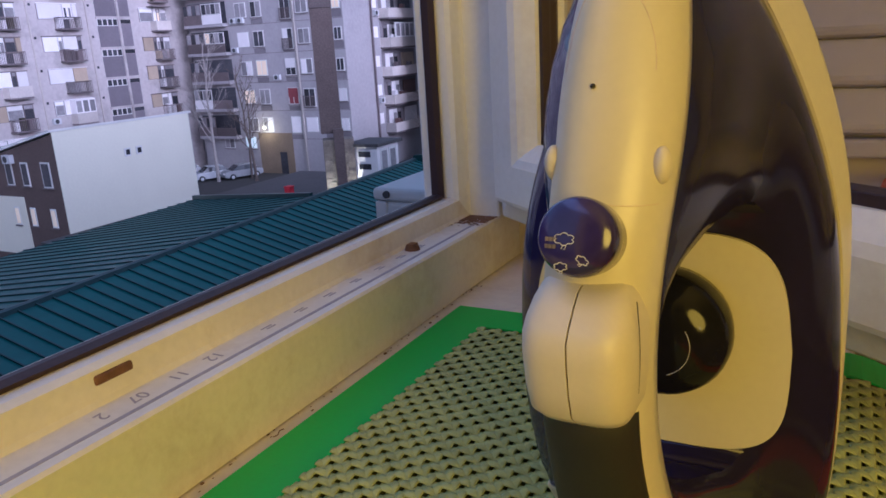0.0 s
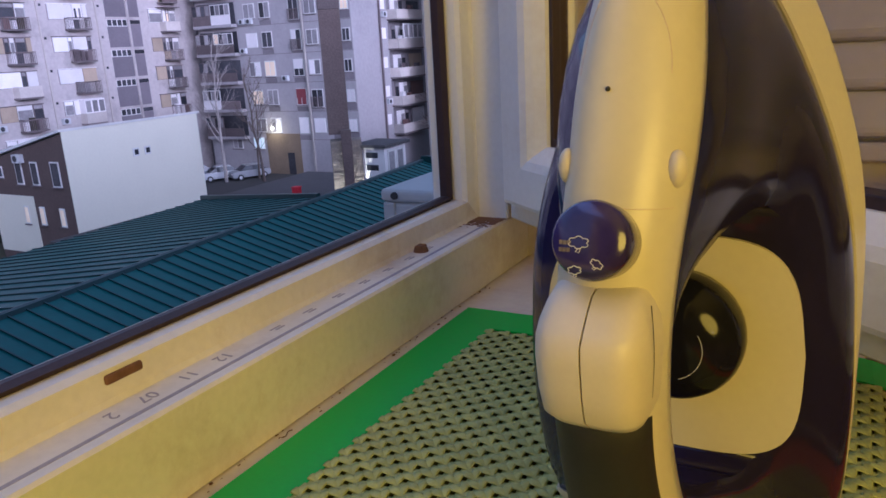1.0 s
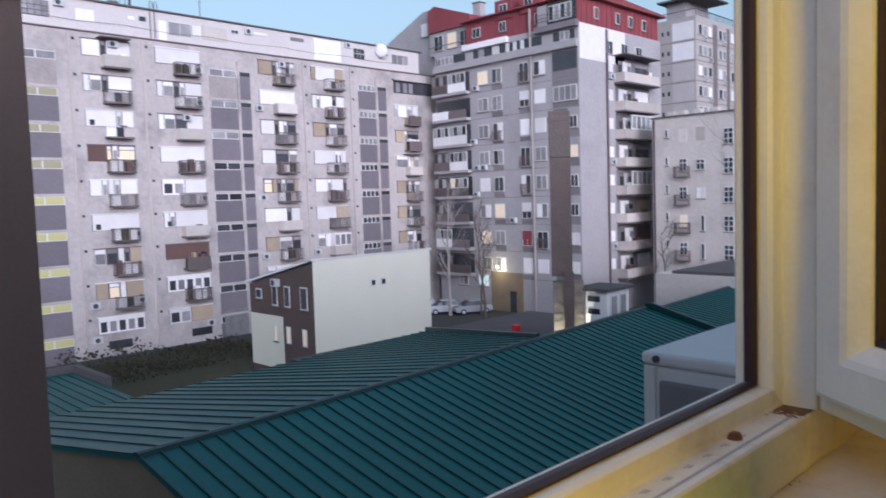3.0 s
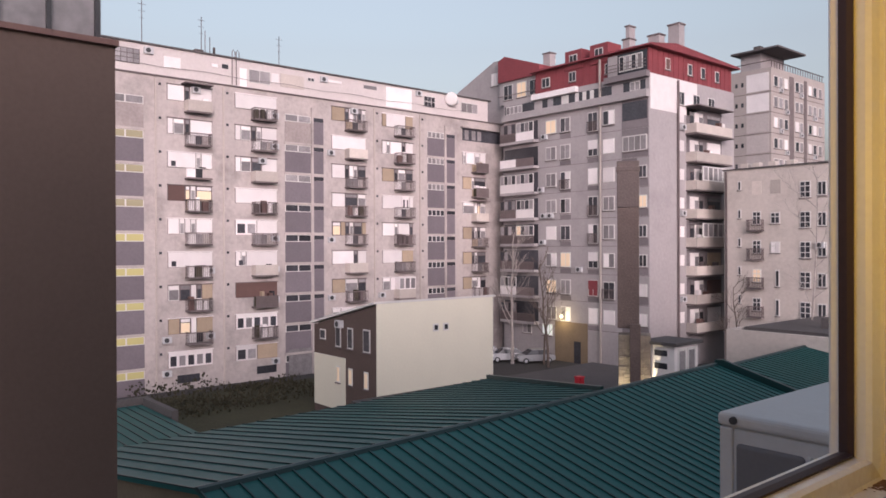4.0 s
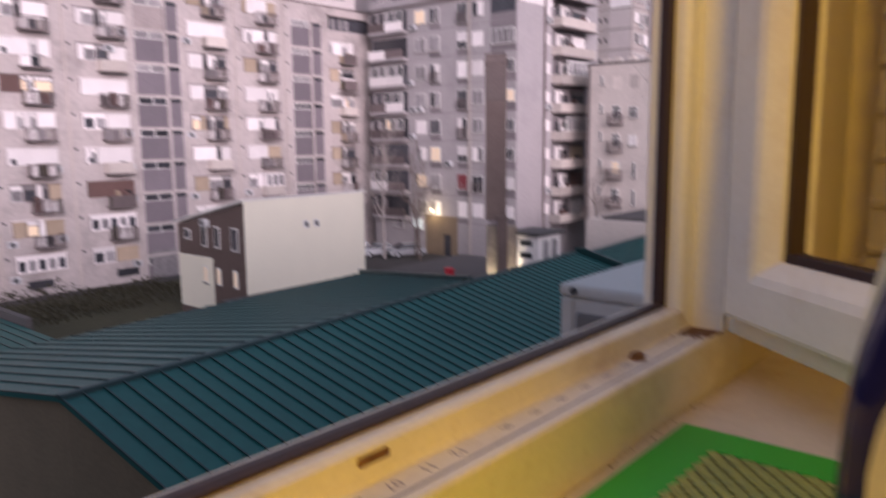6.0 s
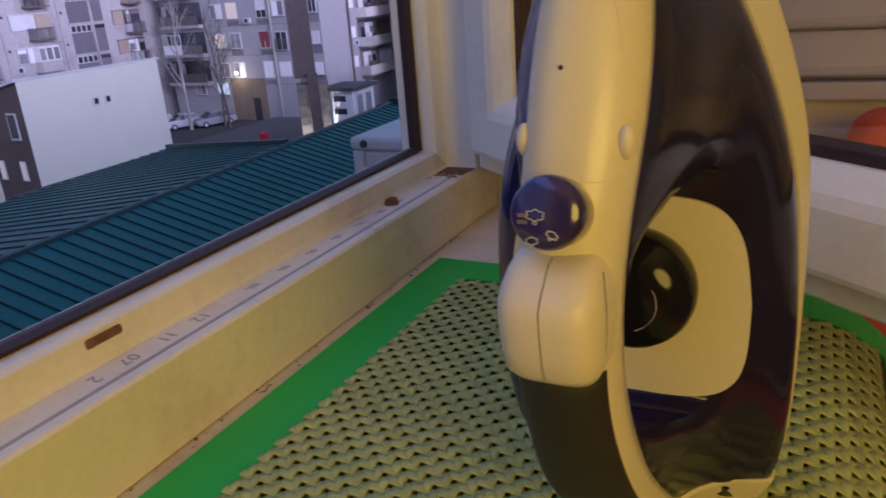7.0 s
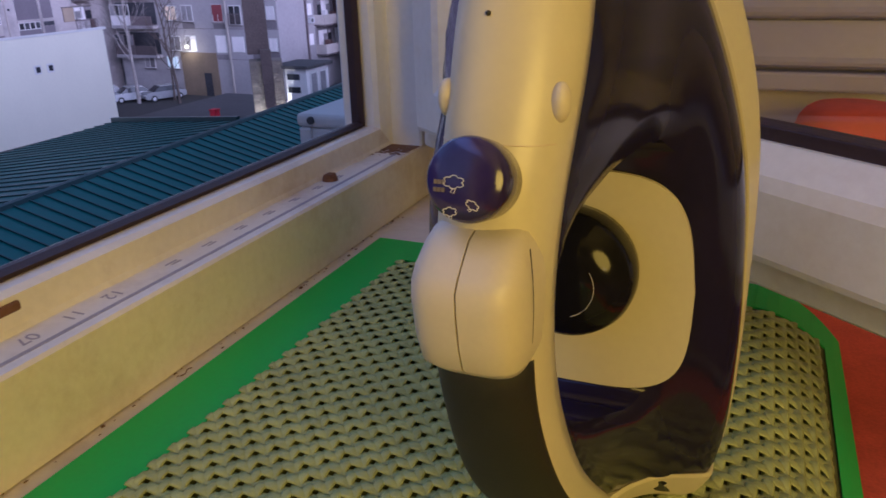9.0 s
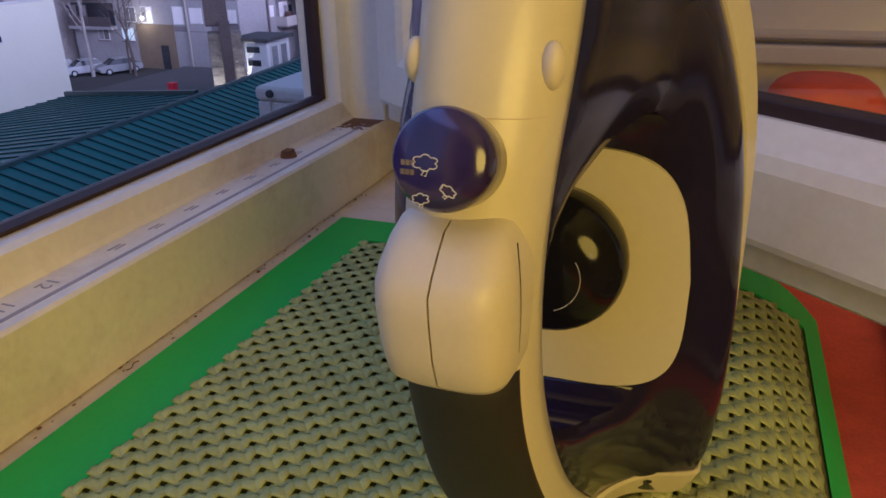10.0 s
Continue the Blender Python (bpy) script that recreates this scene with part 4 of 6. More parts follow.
def flat_bay(face, u0, u1, zc, parent, spec):
    """One flat's opening: bay letters, then the balcony (0 pale panel, 1 bars, 2 dark, n slab alone, g glazed in, - none), then
    l, r, m for air conditioners beside and above it, c for an awning, x for things kept on the balcony, o for a small hole in a shutter."""
    code, kind, extra = (spec + "::").split(":")[:3]
    width = u1 - u0
    v0, v1 = zc - 0.66, zc + 0.70
    bay = fb("window", RAIL, face, u0, u1, v0, v1, 0.0, 0.03, parent)
    bay_pieces(face, u0, u1, v0, v1, code, bay)
    bu0, bu1 = u0 + width * 0.38, u0 + width * 0.92
    if "o" in extra:
        fb("pane", PANE, face, u0 + 0.3, u0 + 0.7, v0 + 0.1, v0 + 0.55, 0.111, 0.125, bay)
        fb("pane", PANE, face, u1 - 1.2, u1 - 0.6, v0 + 0.05, v0 + 0.16, 0.111, 0.125, bay)
    fb("lintel_box", RAIL if "D" in code or "B" in code else SHUTTER, face, u0 - 0.04, u1 + 0.04, v1 + 0.001, v1 + 0.07, 0.0, 0.16, parent)
    if kind in "012n":
        style = {"0": 0, "1": 1, "2": 2, "n": 3}[kind]
        b = balcony(face, bu0, bu1, zc - 1.52, 0.95, parent, style)
        fb("door", rnd.choice((SHUTTER, PANE_GREY, SHUTTER, SHUTTER_TAN)), face, bu0 + 0.15, bu0 + 0.95, zc - 1.50, v0 - 0.002, 0.0, 0.06, b)
        fb("door", rnd.choice((PANE, PANE_GREY)), face, bu0 + 1.0, bu0 + 1.6, zc - 1.50, v0 - 0.002, 0.0, 0.05, b)
        if "x" in extra:
            for k in range(3):
                a = bu0 + 0.12 + 0.65 * k
                fb("stored_box", rnd.choice((RAIL, SHUTTER_BROWN, SHUTTER, HEDGE, SHUTTER)), face, a, a + rnd.uniform(0.3, 0.55), zc - 1.519, zc - rnd.uniform(0.3, 0.8), 0.3, 0.7, b)
    elif kind == "g":
        b = balcony(face, bu0, bu1, zc - 1.52, 0.95, parent, 0)
        g = fb("glazing", SHUTTER, face, bu0, bu1, zc - 0.56, zc + 0.75, 0.0, 0.93, b)
        for k in range(3):
            w = (bu1 - bu0) / 3
            fb("pane", PANE_GREY, face, bu0 + w * k + 0.1, bu0 + w * (k + 1) - 0.1, zc - 0.46, zc + 0.6, 0.931, 0.95, g)
    for c, u, z in (("l", u0 - 0.15, zc - 1.1), ("r", u1 - 0.25, zc - 1.0), ("m", u0 + width * 0.62, zc + 0.45)):
        if c in extra:
            ac_small(face, u, z, 0.13 if c == "m" else 0.02, parent)
    if "c" in extra:
        fb("awning", BALCONY, face, bu0 - 0.3, bu1 + 0.1, zc + 0.82, zc + 0.90, 0.0, 1.1, parent)


def block_a():
    X = -64.5
    face = ("x", X)
    bld = thing("apartment_block", "long weathered pinkish-grey apartment block with small balconies", "apartment building", at=(X, 40, GROUND_Z))
    box("wall", CONCRETE_A, X - 12, X, 8, 63.8, GROUND_Z, 15.0, bld)
    box("cornice", BALCONY, X - 12, X + 0.16, 8, 63.9, 15.001, 15.11, bld, label="thin dark cornice slab")
    box("attic_wall", ATTIC_WHITE, X - 11, X - 0.25, 8, 61.6, 15.111, 17.62, bld, label="pale set-back attic storey")
    box("roof", DARK_ROOF, X - 11.3, X - 0.05, 8, 62.0, 17.621, 17.76, bld)
    box("end_canopy", CONCRETE_A, X - 6, X + 0.5, 57.0, 64.2, 14.0, 14.15, bld)
    log = box("loggia", PANE, X, X + 0.06, 57.3, 63.5, 12.6, 13.99, bld)
    for u in (57.6, 58.7, 59.6):
        fb("pane", PANE_GREY, face, u, u + 0.6, 12.7, 13.8, 0.061, 0.08, log)
    af = ("x", X - 0.25)
    # attic windows, doors and panels: place, end, foot, head
    for name, mat, u0, u1, v0, v1 in (("attic_panel", SHUTTER, 23.0, 24.5, 15.9, 16.9), ("attic_panel", SHUTTER, 27.3, 27.9, 16.6, 16.9), ("attic_window", PANE, 28.3, 28.9, 16.6, 17.0),
            ("attic_door", SHUTTER, 30.0, 30.7, 15.13, 16.9), ("attic_panel", SHUTTER, 33.2, 34.0, 16.0, 16.9), ("attic_panel", RAIL_LIGHT, 34.2, 36.7, 15.75, 17.0),
            ("attic_panel", SHUTTER, 39.5, 41.1, 16.9, 17.15), ("attic_window", PANE_GREY, 43.8, 45.4, 16.85, 17.2), ("attic_panel", SHUTTER, 46.6, 50.1, 15.3, 17.45)):
        fb(name, mat, af, u0, u1, v0, v1, 0.0, 0.05, bld)
    for u0, u1, v0, v1, nx, nz, fill in ((18.9, 21.0, 15.85, 17.1, 4, 3, PANE_GREY), (30.9, 33.1, 15.7, 16.95, 2, 1, PANE_GREY), (51.8, 53.4, 15.9, 17.1, 3, 2, PANE), (57.3, 59.9, 15.9, 17.05, 3, 1, PANE_GREY), (37.1, 37.9, 16.65, 17.05, 2, 1, PANE)):
        w = fb("attic_window", RAIL if nz > 2 else FRAME_WHITE, af, u0, u1, v0, v1, 0.0, 0.05, bld)
        du, dv = (u1 - u0 - 0.06) / nx, (v1 - v0 - 0.06) / nz
        for i in range(nx):
            for j in range(nz):
                fb("pane", fill, af, u0 + 0.06 + du * i, u0 + du * (i + 1), v0 + 0.06 + dv * j, v0 + dv * (j + 1), 0.051, 0.065, w)
    for u, v in ((21.7, 17.1), (38.9, 17.05), (51.0, 17.2), (56.3, 17.05)):
        ac_small(af, u, v, 0.0, bld)
    # satellite dish on the terrace
    bm = bmesh.new()
    bmesh.ops.create_uvsphere(bm, u_segments=16, v_segments=8, radius=0.75, matrix=Matrix.Translation((0.3, 55.4 - 40, 17.1 - GROUND_Z)) @ Euler((0, radians(10), radians(-35))).to_matrix().to_4x4() @ Matrix.Diagonal((0.18, 1, 1, 1)))
    part("satellite_dish", bm, SHUTTER, bld, smooth=True)
    # cable sagging along the attic wall
    bm = bmesh.new()
    tube(bm, [(-0.15, 20.9 - 40 + 2 * k, 15.95 - GROUND_Z - 0.08 * math.sin(k * 1.6)) for k in range(20)], 0.02, 4)
    part("cable", bm, RAIL, bld)
    levels = [13.75 - 2.91 * i for i in range(9)]
    columns = (
        (23.2, 27.2, ("WWWDWWWW:0:mcx", "WGGDWWWW:1", "WWWWWGWW:n:o", "BBBLGLLL:1:x", "WWGWGWWW:1", "WWWWWWWW:1:orx", "GGDDWDTT:1:x", "TTLLWTTT:1:lr", "PPPPPPPP:-:l")),
        (29.4, 33.6, ("WWWWWWWW:1:rx", "WGGDGWWW:1:r", "WGGDDWWW:0:m", "WWWWWWWW:1:x", "PPPPWWWW:1:r", "WGWWWWWW:0:or", "BBBBBBBB:2:rx", "PPPPPPPP:1:x", "PPPPTTTT:-:r")),
        (39.7, 43.8, ("TTTDWGDG:1:m", "WWWWWWWW:0:l", "WWWDWGDD:1", "WWWDDDGG:1:x", "LLTDGDDT:1:l", "WWWWWDWW:0", "TTTGGGDD:1:lx", "GGPPPPGG:1:x", "GGGGDDGG:-")),
        (45.9, 50.0, ("TWWWWWTT:1", "WGWWWDWW:1:x", "TTTDGGDD:1", "WWWWWPPW:1", "WWWGWWWD:1:x", "WWWWWTTT:1", "GGWWWWGG:g:l", "WWWGGWWW:1", "GGGGWWWW:-")),
    )
    for u0, u1, specs in columns:
        for spec, z in zip(specs, levels):
            flat_bay(face, u0, u1, z, bld, spec)
    for spec, z in zip(("GWWWGGWW:2", "TTTGDDDD:2:x", "GGGGWLGG:0:c", "TTTDGDGG:1", "TTTDGDDD:1", "TTTGGWDD:1:x", "TTTDGWGD:1", "TTGGDDGG:1"), levels[1:]):
        flat_bay(face, 57.3, 60.9, z - 0.3, bld, spec)
    # stair towers: a band of grey panels under a strip of glazing at every floor
    for si, (a, b, c) in enumerate(((18.2, 21.2, None), (34.5, 37.3, 38.75), (52.1, 54.5, 56.1), (11.5, 14.2, None))):
        for i in range(9):
            z = 12.75 - 2.91 * i
            lit = LIT_YELLOW if si == 0 and i > 3 else LIT_DIM if si == 0 and i > 0 else PANE_GREY if i < 3 else PANE
            # topmost panels get the paler colour in place of a sky reflection
            fb("stair_panel", PANEL_SKY_PALE if i == 0 and si in (0, 1) else PANEL_GREY, face, a, b, z - 2.3, z - 0.32, 0.0, 0.05, bld)
            strip = fb("stair_window", FRAME_WHITE, face, a, b, z - 0.30, z + 0.38, 0.0, 0.04, bld)
            n = 2 if si < 2 else 4
            for k in range(n):
                w = (b - a) / n
                fb("pane", lit, face, a + w * k + 0.07, a + w * (k + 1) - 0.07, z - 0.24, z + 0.32, 0.041, 0.06, strip)
            fb("floor_band", CONCRETE_A, face, a - 0.1, b + 0.1, z - 2.53, z - 2.31, 0.0, 0.14, bld)
            if c:
                fb("stair_panel", PANEL_GREY, face, b + 0.35, c, z - 2.3, z - 0.1, 0.0, 0.05, bld)
                fb("stair_panel", PANE, face, b + 0.35, c, z - 0.08, z + 0.3, 0.0, 0.05, bld)
        if c:
            fb("mullion", CONCRETE_A, face, b + 0.05, b + 0.28, GROUND_Z, 14.0, 0.0, 0.16, bld)
    # rain pipes and vents between the columns
    for u in (28.3, 44.9, 22.2, 51.0):
        bm = bmesh.new()
        add_box(bm, 0.0, 0.12, u - 40.06, u - 39.94, 0.0, 27.0)
        part("rain_pipe", bm, RAIL_LIGHT, bld)
        for z in levels:
            fb("vent", PANE, face, u + 0.28, u + 0.5, z + 0.5, z + 0.72, 0.0, 0.03, bld)
    for u in (24.0, 31.5):
        fb("basement_window", PANE, face, u, u + 2.0, -11.6, -10.9, 0.0, 0.04, bld)
    fb("entrance", PANE_GREY, face, 34.8, 38.4, GROUND_Z, -9.6, 0.02, 0.08, bld)
    # aerials
    for u, h in ((21.6, 4.0), (26.9, 3.6), (27.25, 2.4), (27.7, 1.9), (28.1, 1.0), (34.7, 3.2)):
        bm = bmesh.new()
        tube(bm, [(-1.5, u - 40, 17.7 - GROUND_Z), (-1.5, u - 40, 17.7 + h - GROUND_Z)], 0.035 if h > 1.2 else 0.12, 5)
        for k in range(3 if h > 2.5 else 0):
            zz = 17.7 + h - 0.3 - 0.6 * k - GROUND_Z
            tube(bm, [(-1.5, u - 40.35 + 0.08 * k, zz), (-1.5, u - 39.65 - 0.08 * k, zz)], 0.02, 4)
        part("aerial", bm, RAIL, bld)
    for u in (29.3, 29.7):
        bm = bmesh.new()
        tube(bm, [(0.05, u - 40.14, 15.2 - GROUND_Z), (0.05, u - 40.14, 18.2 - GROUND_Z), (0.05, u - 40, 18.4 - GROUND_Z), (0.05, u - 39.86, 18.2 - GROUND_Z), (0.05, u - 39.86, 17.5 - GROUND_Z)], 0.04, 6)
        part("bent_pipe", bm, RAIL, bld)
    for u, h in ((26.6, 0.75), (37, 0.35), (41.5, 0.45), (55, 0.3)):
        box("roof_vent", BALCONY, X - 3, X - 2.2, u, u + 0.8, 17.761, 17.761 + h, bld)


block_a()


def block_b():
    Y, X = 62.0, -42.4
    fy, fx = ("y", Y), ("x", X)
    bld = thing("corner_block", "grey corner apartment block with a red metal mansard roof", "apartment building", at=(X, Y, GROUND_Z))
    box("wall", CONCRETE_B, -62.4, X, Y, 78.0, GROUND_Z, 17.2, bld)
    box("mansard", RED_ROOF, -57.5, X - 0.15, Y + 0.15, 77.7, 17.201, 19.75, bld, label="dark red metal clad attic storey")
    bm = bmesh.new()
    prism(bm, [(Y - 0.5, 19.751), (Y - 0.5, 19.9), (66.0, 20.55), (78.5, 19.95), (78.5, 19.751)], -58.0, X + 0.5, "x")
    bmesh.ops.translate(bm, verts=bm.verts[:], vec=-origin_of(bld))
    part("roof", bm, RED_ROOF, bld)
    bm = bmesh.new()
    prism(bm, [(-64.3, 19.9), (-64.3, 22.5), (-63.2, 22.9), (-57.6, 21.0), (-57.6, 19.9)], 62.9, 78.0)
    bmesh.ops.translate(bm, verts=bm.verts[:], vec=-origin_of(bld))
    part("red_wing", bm, RED_ROOF, bld)
    box("wing_loggia", CONCRETE_B, -64.3, -57.6, 63.2, 78, 17.201, 19.899, bld)
    for u in (-63.6, -61.4, -59.4):
        window(("y", 63.2), u, u + 1.5, 17.7, 19.5, bld, LIT_WARM if u == -61.4 else PANE)
    fb("wing_rail", RAIL, ("y", 62.9), -64.2, -57.7, 18.1, 18.2, 0.0, 0.06, bld)
    bm = bmesh.new()
    prism(bm, [(-75.5, GROUND_Z), (-75.5, 19.2), (-66.2, 23.0), (-64.4, 23.0), (-64.4, GROUND_Z)], 64.0, 76.0)
    bmesh.ops.translate(bm, verts=bm.verts[:], vec=-origin_of(bld))
    part("gable_wall", bm, CONCRETE_B, bld)
    window(("y", 64.0), -66.6, -65.4, 20.0, 21.6, bld, SHUTTER)
    # seams of the red cladding
    for u in np.arange(-57, X - 0.5, 0.9):
        fb("cladding_seam", RED_ROOF, ("y", Y + 0.15), u, u + 0.06, 17.25, 19.7, 0.0, 0.05, bld)
    for u in np.arange(62.8, 77.5, 0.9):
        fb("cladding_seam", RED_ROOF, ("x", X - 0.15), u, u + 0.06, 17.25, 19.7, 0.0, 0.05, bld)
    for u in (-53.0, -49.6):
        d = fb("dormer", RED_ROOF, fy, u, u + 2.3, 19.2, 21.2, -2.2, 0.02, bld)
        window(fy, u + 0.6, u + 1.7, 19.75, 20.75, d, PANE)
    for u, w in ((-56.5, 1.2), (-52.6, 1.0), (-47.8, 1.4)):
        window(("y", Y + 0.15), u, u + w, 17.9, 19.0, bld, PANE)
    # terraces under the mansard
    lg = fb("loggia", PANE, fy, -62.2, X - 0.4, 15.56, 16.6, 0.0, 0.03, bld)
    fb("terrace_band", CONCRETE_B, fy, -62.4, X + 0.02, 14.80, 15.55, 0.0, 0.5, bld)
    for u, w, m in ((-62.0, 2.6, FRAME_WHITE), (-57.5, 1.2, CONCRETE_B), (-55.5, 0.8, PANE_GREY), (-53.5, 1.0, FRAME_WHITE), (-51.6, 0.5, FRAME_WHITE), (-50.6, 0.5, FRAME_WHITE), (-49.6, 0.5, FRAME_WHITE), (-46.8, 1.4, CONCRETE_B), (-44.6, 1.2, FRAME_WHITE)):
        f = fb("sash", m, fy, u, u + w, 15.6, 16.55, 0.031, 0.06, lg)
        if w > 1.1 and m is FRAME_WHITE:
            n = round(w / 0.6)
            for k in range(n):
                fb("pane", PANE_GREY, fy, u + w / n * k + 0.08, u + w / n * (k + 1) - 0.06, 15.7, 16.45, 0.061, 0.08, f)
    fb("terrace_parapet", SHUTTER, fy, -57.6, -51.2, 16.65, 17.25, 0.0, 0.5, bld, "white terrace parapet")
    fb("terrace_parapet", SPANDREL, fy, -47.4, X + 0.1, 16.75, 17.35, 0.0, 0.6, bld)
    lg = fb("loggia", PANE, fy, -47.4, X - 0.25, 17.4, 19.55, -0.1, 0.02, bld)
    for k in range(4):
        f = fb("sash", FRAME_WHITE, fy, -45.9 + 0.72 * k, -45.25 + 0.72 * k, 17.75, 19.3, 0.021, 0.06, lg)
        fb("pane", PANE_GREY if k % 2 else PANE, fy, -45.8 + 0.72 * k, -45.35 + 0.72 * k, 17.85, 19.2, 0.061, 0.08, f)
    fb("back_wall", CONCRETE_B, fy, -47.3, -46.1, 17.5, 19.5, 0.021, 0.05, lg)
    for z in (17.75, 18.05, 18.4):
        fb("wing_rail", RAIL, fy, -47.4, X, z, z + 0.06, 0.5, 0.56, bld)
    levels = [13.4 - 2.92 * i for i in range(8)]
    front = ("lnfn-", "ggRwP", "gfwwn", "gndgL", "wnfgn", "nLRnn", "Lghdw", "gnwww")
    side = (("0", "D"), ("0", "W"), ("g", "G"), ("0", "D"), ("g", "G"), ("0", "T"), ("0", "B"), ("0", "W"))
    loggias = (("2", "w"), ("w", "-"), ("G", "G"), ("2", "G"), ("2", "L"), ("2", "-"), ("w", "-"), ("2", "-"))

    def front_window(u, w, z, h, c):
        v0, v1 = z - h / 2, z + h / 2
        if c == "w":
            f = fb("window", FRAME_WHITE, fy, u, u + w, v0, v1, 0.0, 0.05, bld)
            fb("shutter", SHUTTER, fy, u + 0.06, u + w - 0.06, v0 + 0.06, v1 - 0.05, 0.051, 0.08, f)
        elif c in "Rh":
            f = window(fy, u, u + w, v0, v1, bld, RED_ROOF if c == "h" else PANE)
            fb("shutter", SHUTTER if c == "R" else RED_ROOF, fy, u + 0.05, u + w - 0.05, z - 0.1, v1 - 0.04, 0.071, 0.10, f)
        else:
            f = window(fy, u, u + w, v0 - (0.35 if c in "fd" else 0), v1, bld, {"l": LIT_WARM, "L": LIT_WARM, "g": PANE_GREY, "d": PANE}.get(c))
            if c in "fd":
                for k in range(8):
                    fb("rail_bar", RAIL, fy, u + w * k / 8, u + w * k / 8 + 0.05, v0 - 0.3, v0 + 0.65, 0.16, 0.20, f)
                fb("rail_bar", RAIL, fy, u - 0.05, u + w + 0.05, v0 + 0.65, v0 + 0.72, 0.15, 0.21, f)

    for i, z in enumerate(levels):
        # open or glazed loggias beside the long block
        lg = fb("loggia", PANE, fy, -62.3, -57.0, z - 1.1, z + 1.05, 0.0, 0.03, bld)
        fb("loggia_slab", CONCRETE_B, fy, -62.35, -56.9, z - 1.45, z - 1.15, 0.0, 0.8, lg)
        left, right = loggias[i]
        for (a, b), c in (((-62.3, -59.75), left), ((-59.7, -57.0), right)):
            fb("parapet", SHUTTER if c in "wG" else RAIL, fy, a, b, z - 1.149, z - 0.25, 0.72, 0.8, lg)
            if c in "wGL2" and not (c == "w" and i == 1):
                g = fb("glazing", FRAME_WHITE if c != "2" else RAIL, fy, a, b, z - 0.24, z + 0.9, 0.70, 0.76, lg)
                for k in range(4):
                    w = (b - a - 0.1) / 4
                    fb("pane", LIT_WARM if c == "L" and k == 0 else PANE if (k + i) % 2 else PANE_GREY, fy, a + 0.1 + w * k, a + w * (k + 1), z - 0.16, z + 0.82, 0.761, 0.78, g)
        for u, w in ((-53.75, 1.5), (-49.95, 1.4)):
            fb("spandrel", SPANDREL, fy, u, u + w, z - 1.43, z - 0.98 if u < -50 else z - 1.0, 0.0, 0.03, bld)
        for (u, w, h), c in zip(((-55.8, 1.5, 1.5), (-53.7, 1.4, 1.6), (-49.9, 1.3, 1.7), (-47.95, 1.45, 1.5)), front[i]):
            front_window(u, w, z, h, c)
        if i == 0:
            fb("spandrel", SPANDREL, fy, -45.6, X - 0.1, z - 1.45, z + 1.4, 0.0, 0.03, bld)
            fb("glazing", PANE, fy, -45.5, X - 0.2, z - 0.65, z + 1.15, 0.031, 0.06, bld)
        else:
            fb("spandrel", SPANDREL, fy, -45.6, X - 0.1, z - 1.40, z - 0.69, 0.0, 0.03, bld)
            fb("spandrel", SPANDREL, fy, -45.6, X - 0.1 if i == 1 else -43.8, z + 0.66, z + 1.40, 0.0, 0.03, bld)
            if i == 1:
                window(fy, -45.5, X - 0.25, z - 0.8, z + 0.75, bld, PANE_GREY, 3)
            else:
                window(fy, -43.6, X - 0.25, z - 0.6, z + 0.65, bld, {"L": LIT_WARM, "w": SHUTTER}.get(front[i][4], PANE), 1)
                window(fy, -45.2, -44.0, z - 0.6, z + 0.65, bld, PANE_GREY, 1)
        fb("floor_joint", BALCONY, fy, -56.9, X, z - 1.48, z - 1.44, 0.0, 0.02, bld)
        for u in {0: (-55.9,), 2: (-56.4,), 3: (-56.0, -55.0), 4: (-56.2,), 5: (-51.0,)}.get(i, ()):
            ac_small(fy, u, z - 1.0, 0.02, bld)
        # the side wall: window column with white shutters, wide balconies
        fb("shutter", SHUTTER, fx, 66.9, 68.0, z - 0.55, z + 0.55, 0.0, 0.07, bld)
        if i % 3 == 0:
            ac_small(fx, 67.6, z - 1.05, 0.05, bld)
        kind, c = side[i]
        b = balcony(fx, 68.4, 75.4, z - 1.55, 1.25, bld, 0)
        back = fb("back_wall", SPANDREL, fx, 68.5, 75.3, z - 1.5, z + 1.1, 0.0, 0.03, b)
        bay_pieces(fx, 69.0, 71.6, z - 0.9, z + 0.75, "WGD" if i % 2 else "DWG", back)
        bay_pieces(fx, 72.3, 75.0, z - 0.9, z + 0.75, c * 3, back)
        if kind == "g":
            g = fb("glazing", FRAME_WHITE, fx, 69.6, 75.4, z - 0.59, z + 0.9, 1.12, 1.24, b)
            for k in range(6):
                fb("pane", PANE_GREY, fx, 69.75 + 0.95 * k, 70.45 + 0.95 * k, z - 0.48, z + 0.78, 1.241, 1.26, g)
        elif i in (0, 1):
            fb("awning", BALCONY, fx, 68.3, 75.3, z + 1.15, z + 1.25, 0.0, 1.5, b)
        for k in range(2):
            u = rnd.uniform(69, 74)
            fb("stored_box", rnd.choice((SHUTTER, RAIL, SHUTTER_BROWN)), fx, u, u + 0.5, z - 1.549, z - rnd.uniform(0.1, 0.4), 0.5, 0.95, b)
    fb("fresh_render", SHUTTER, fx, 62.2, 70.5, 13.7, 17.15, 0.0, 0.03, bld, "patch of fresh white render")
    for k in range(3):
        window(fx, 66.8 + 2.9 * k, 68.1 + 2.9 * k, 14.6, 16.0, bld, PANE)
    for k, u in enumerate((65.0, 69.0, 71.5, 74.3)):
        window(("x", X - 0.15), u, u + 0.8, 17.9, 19.1, bld, PANE if k else SHUTTER_BROWN, 0)
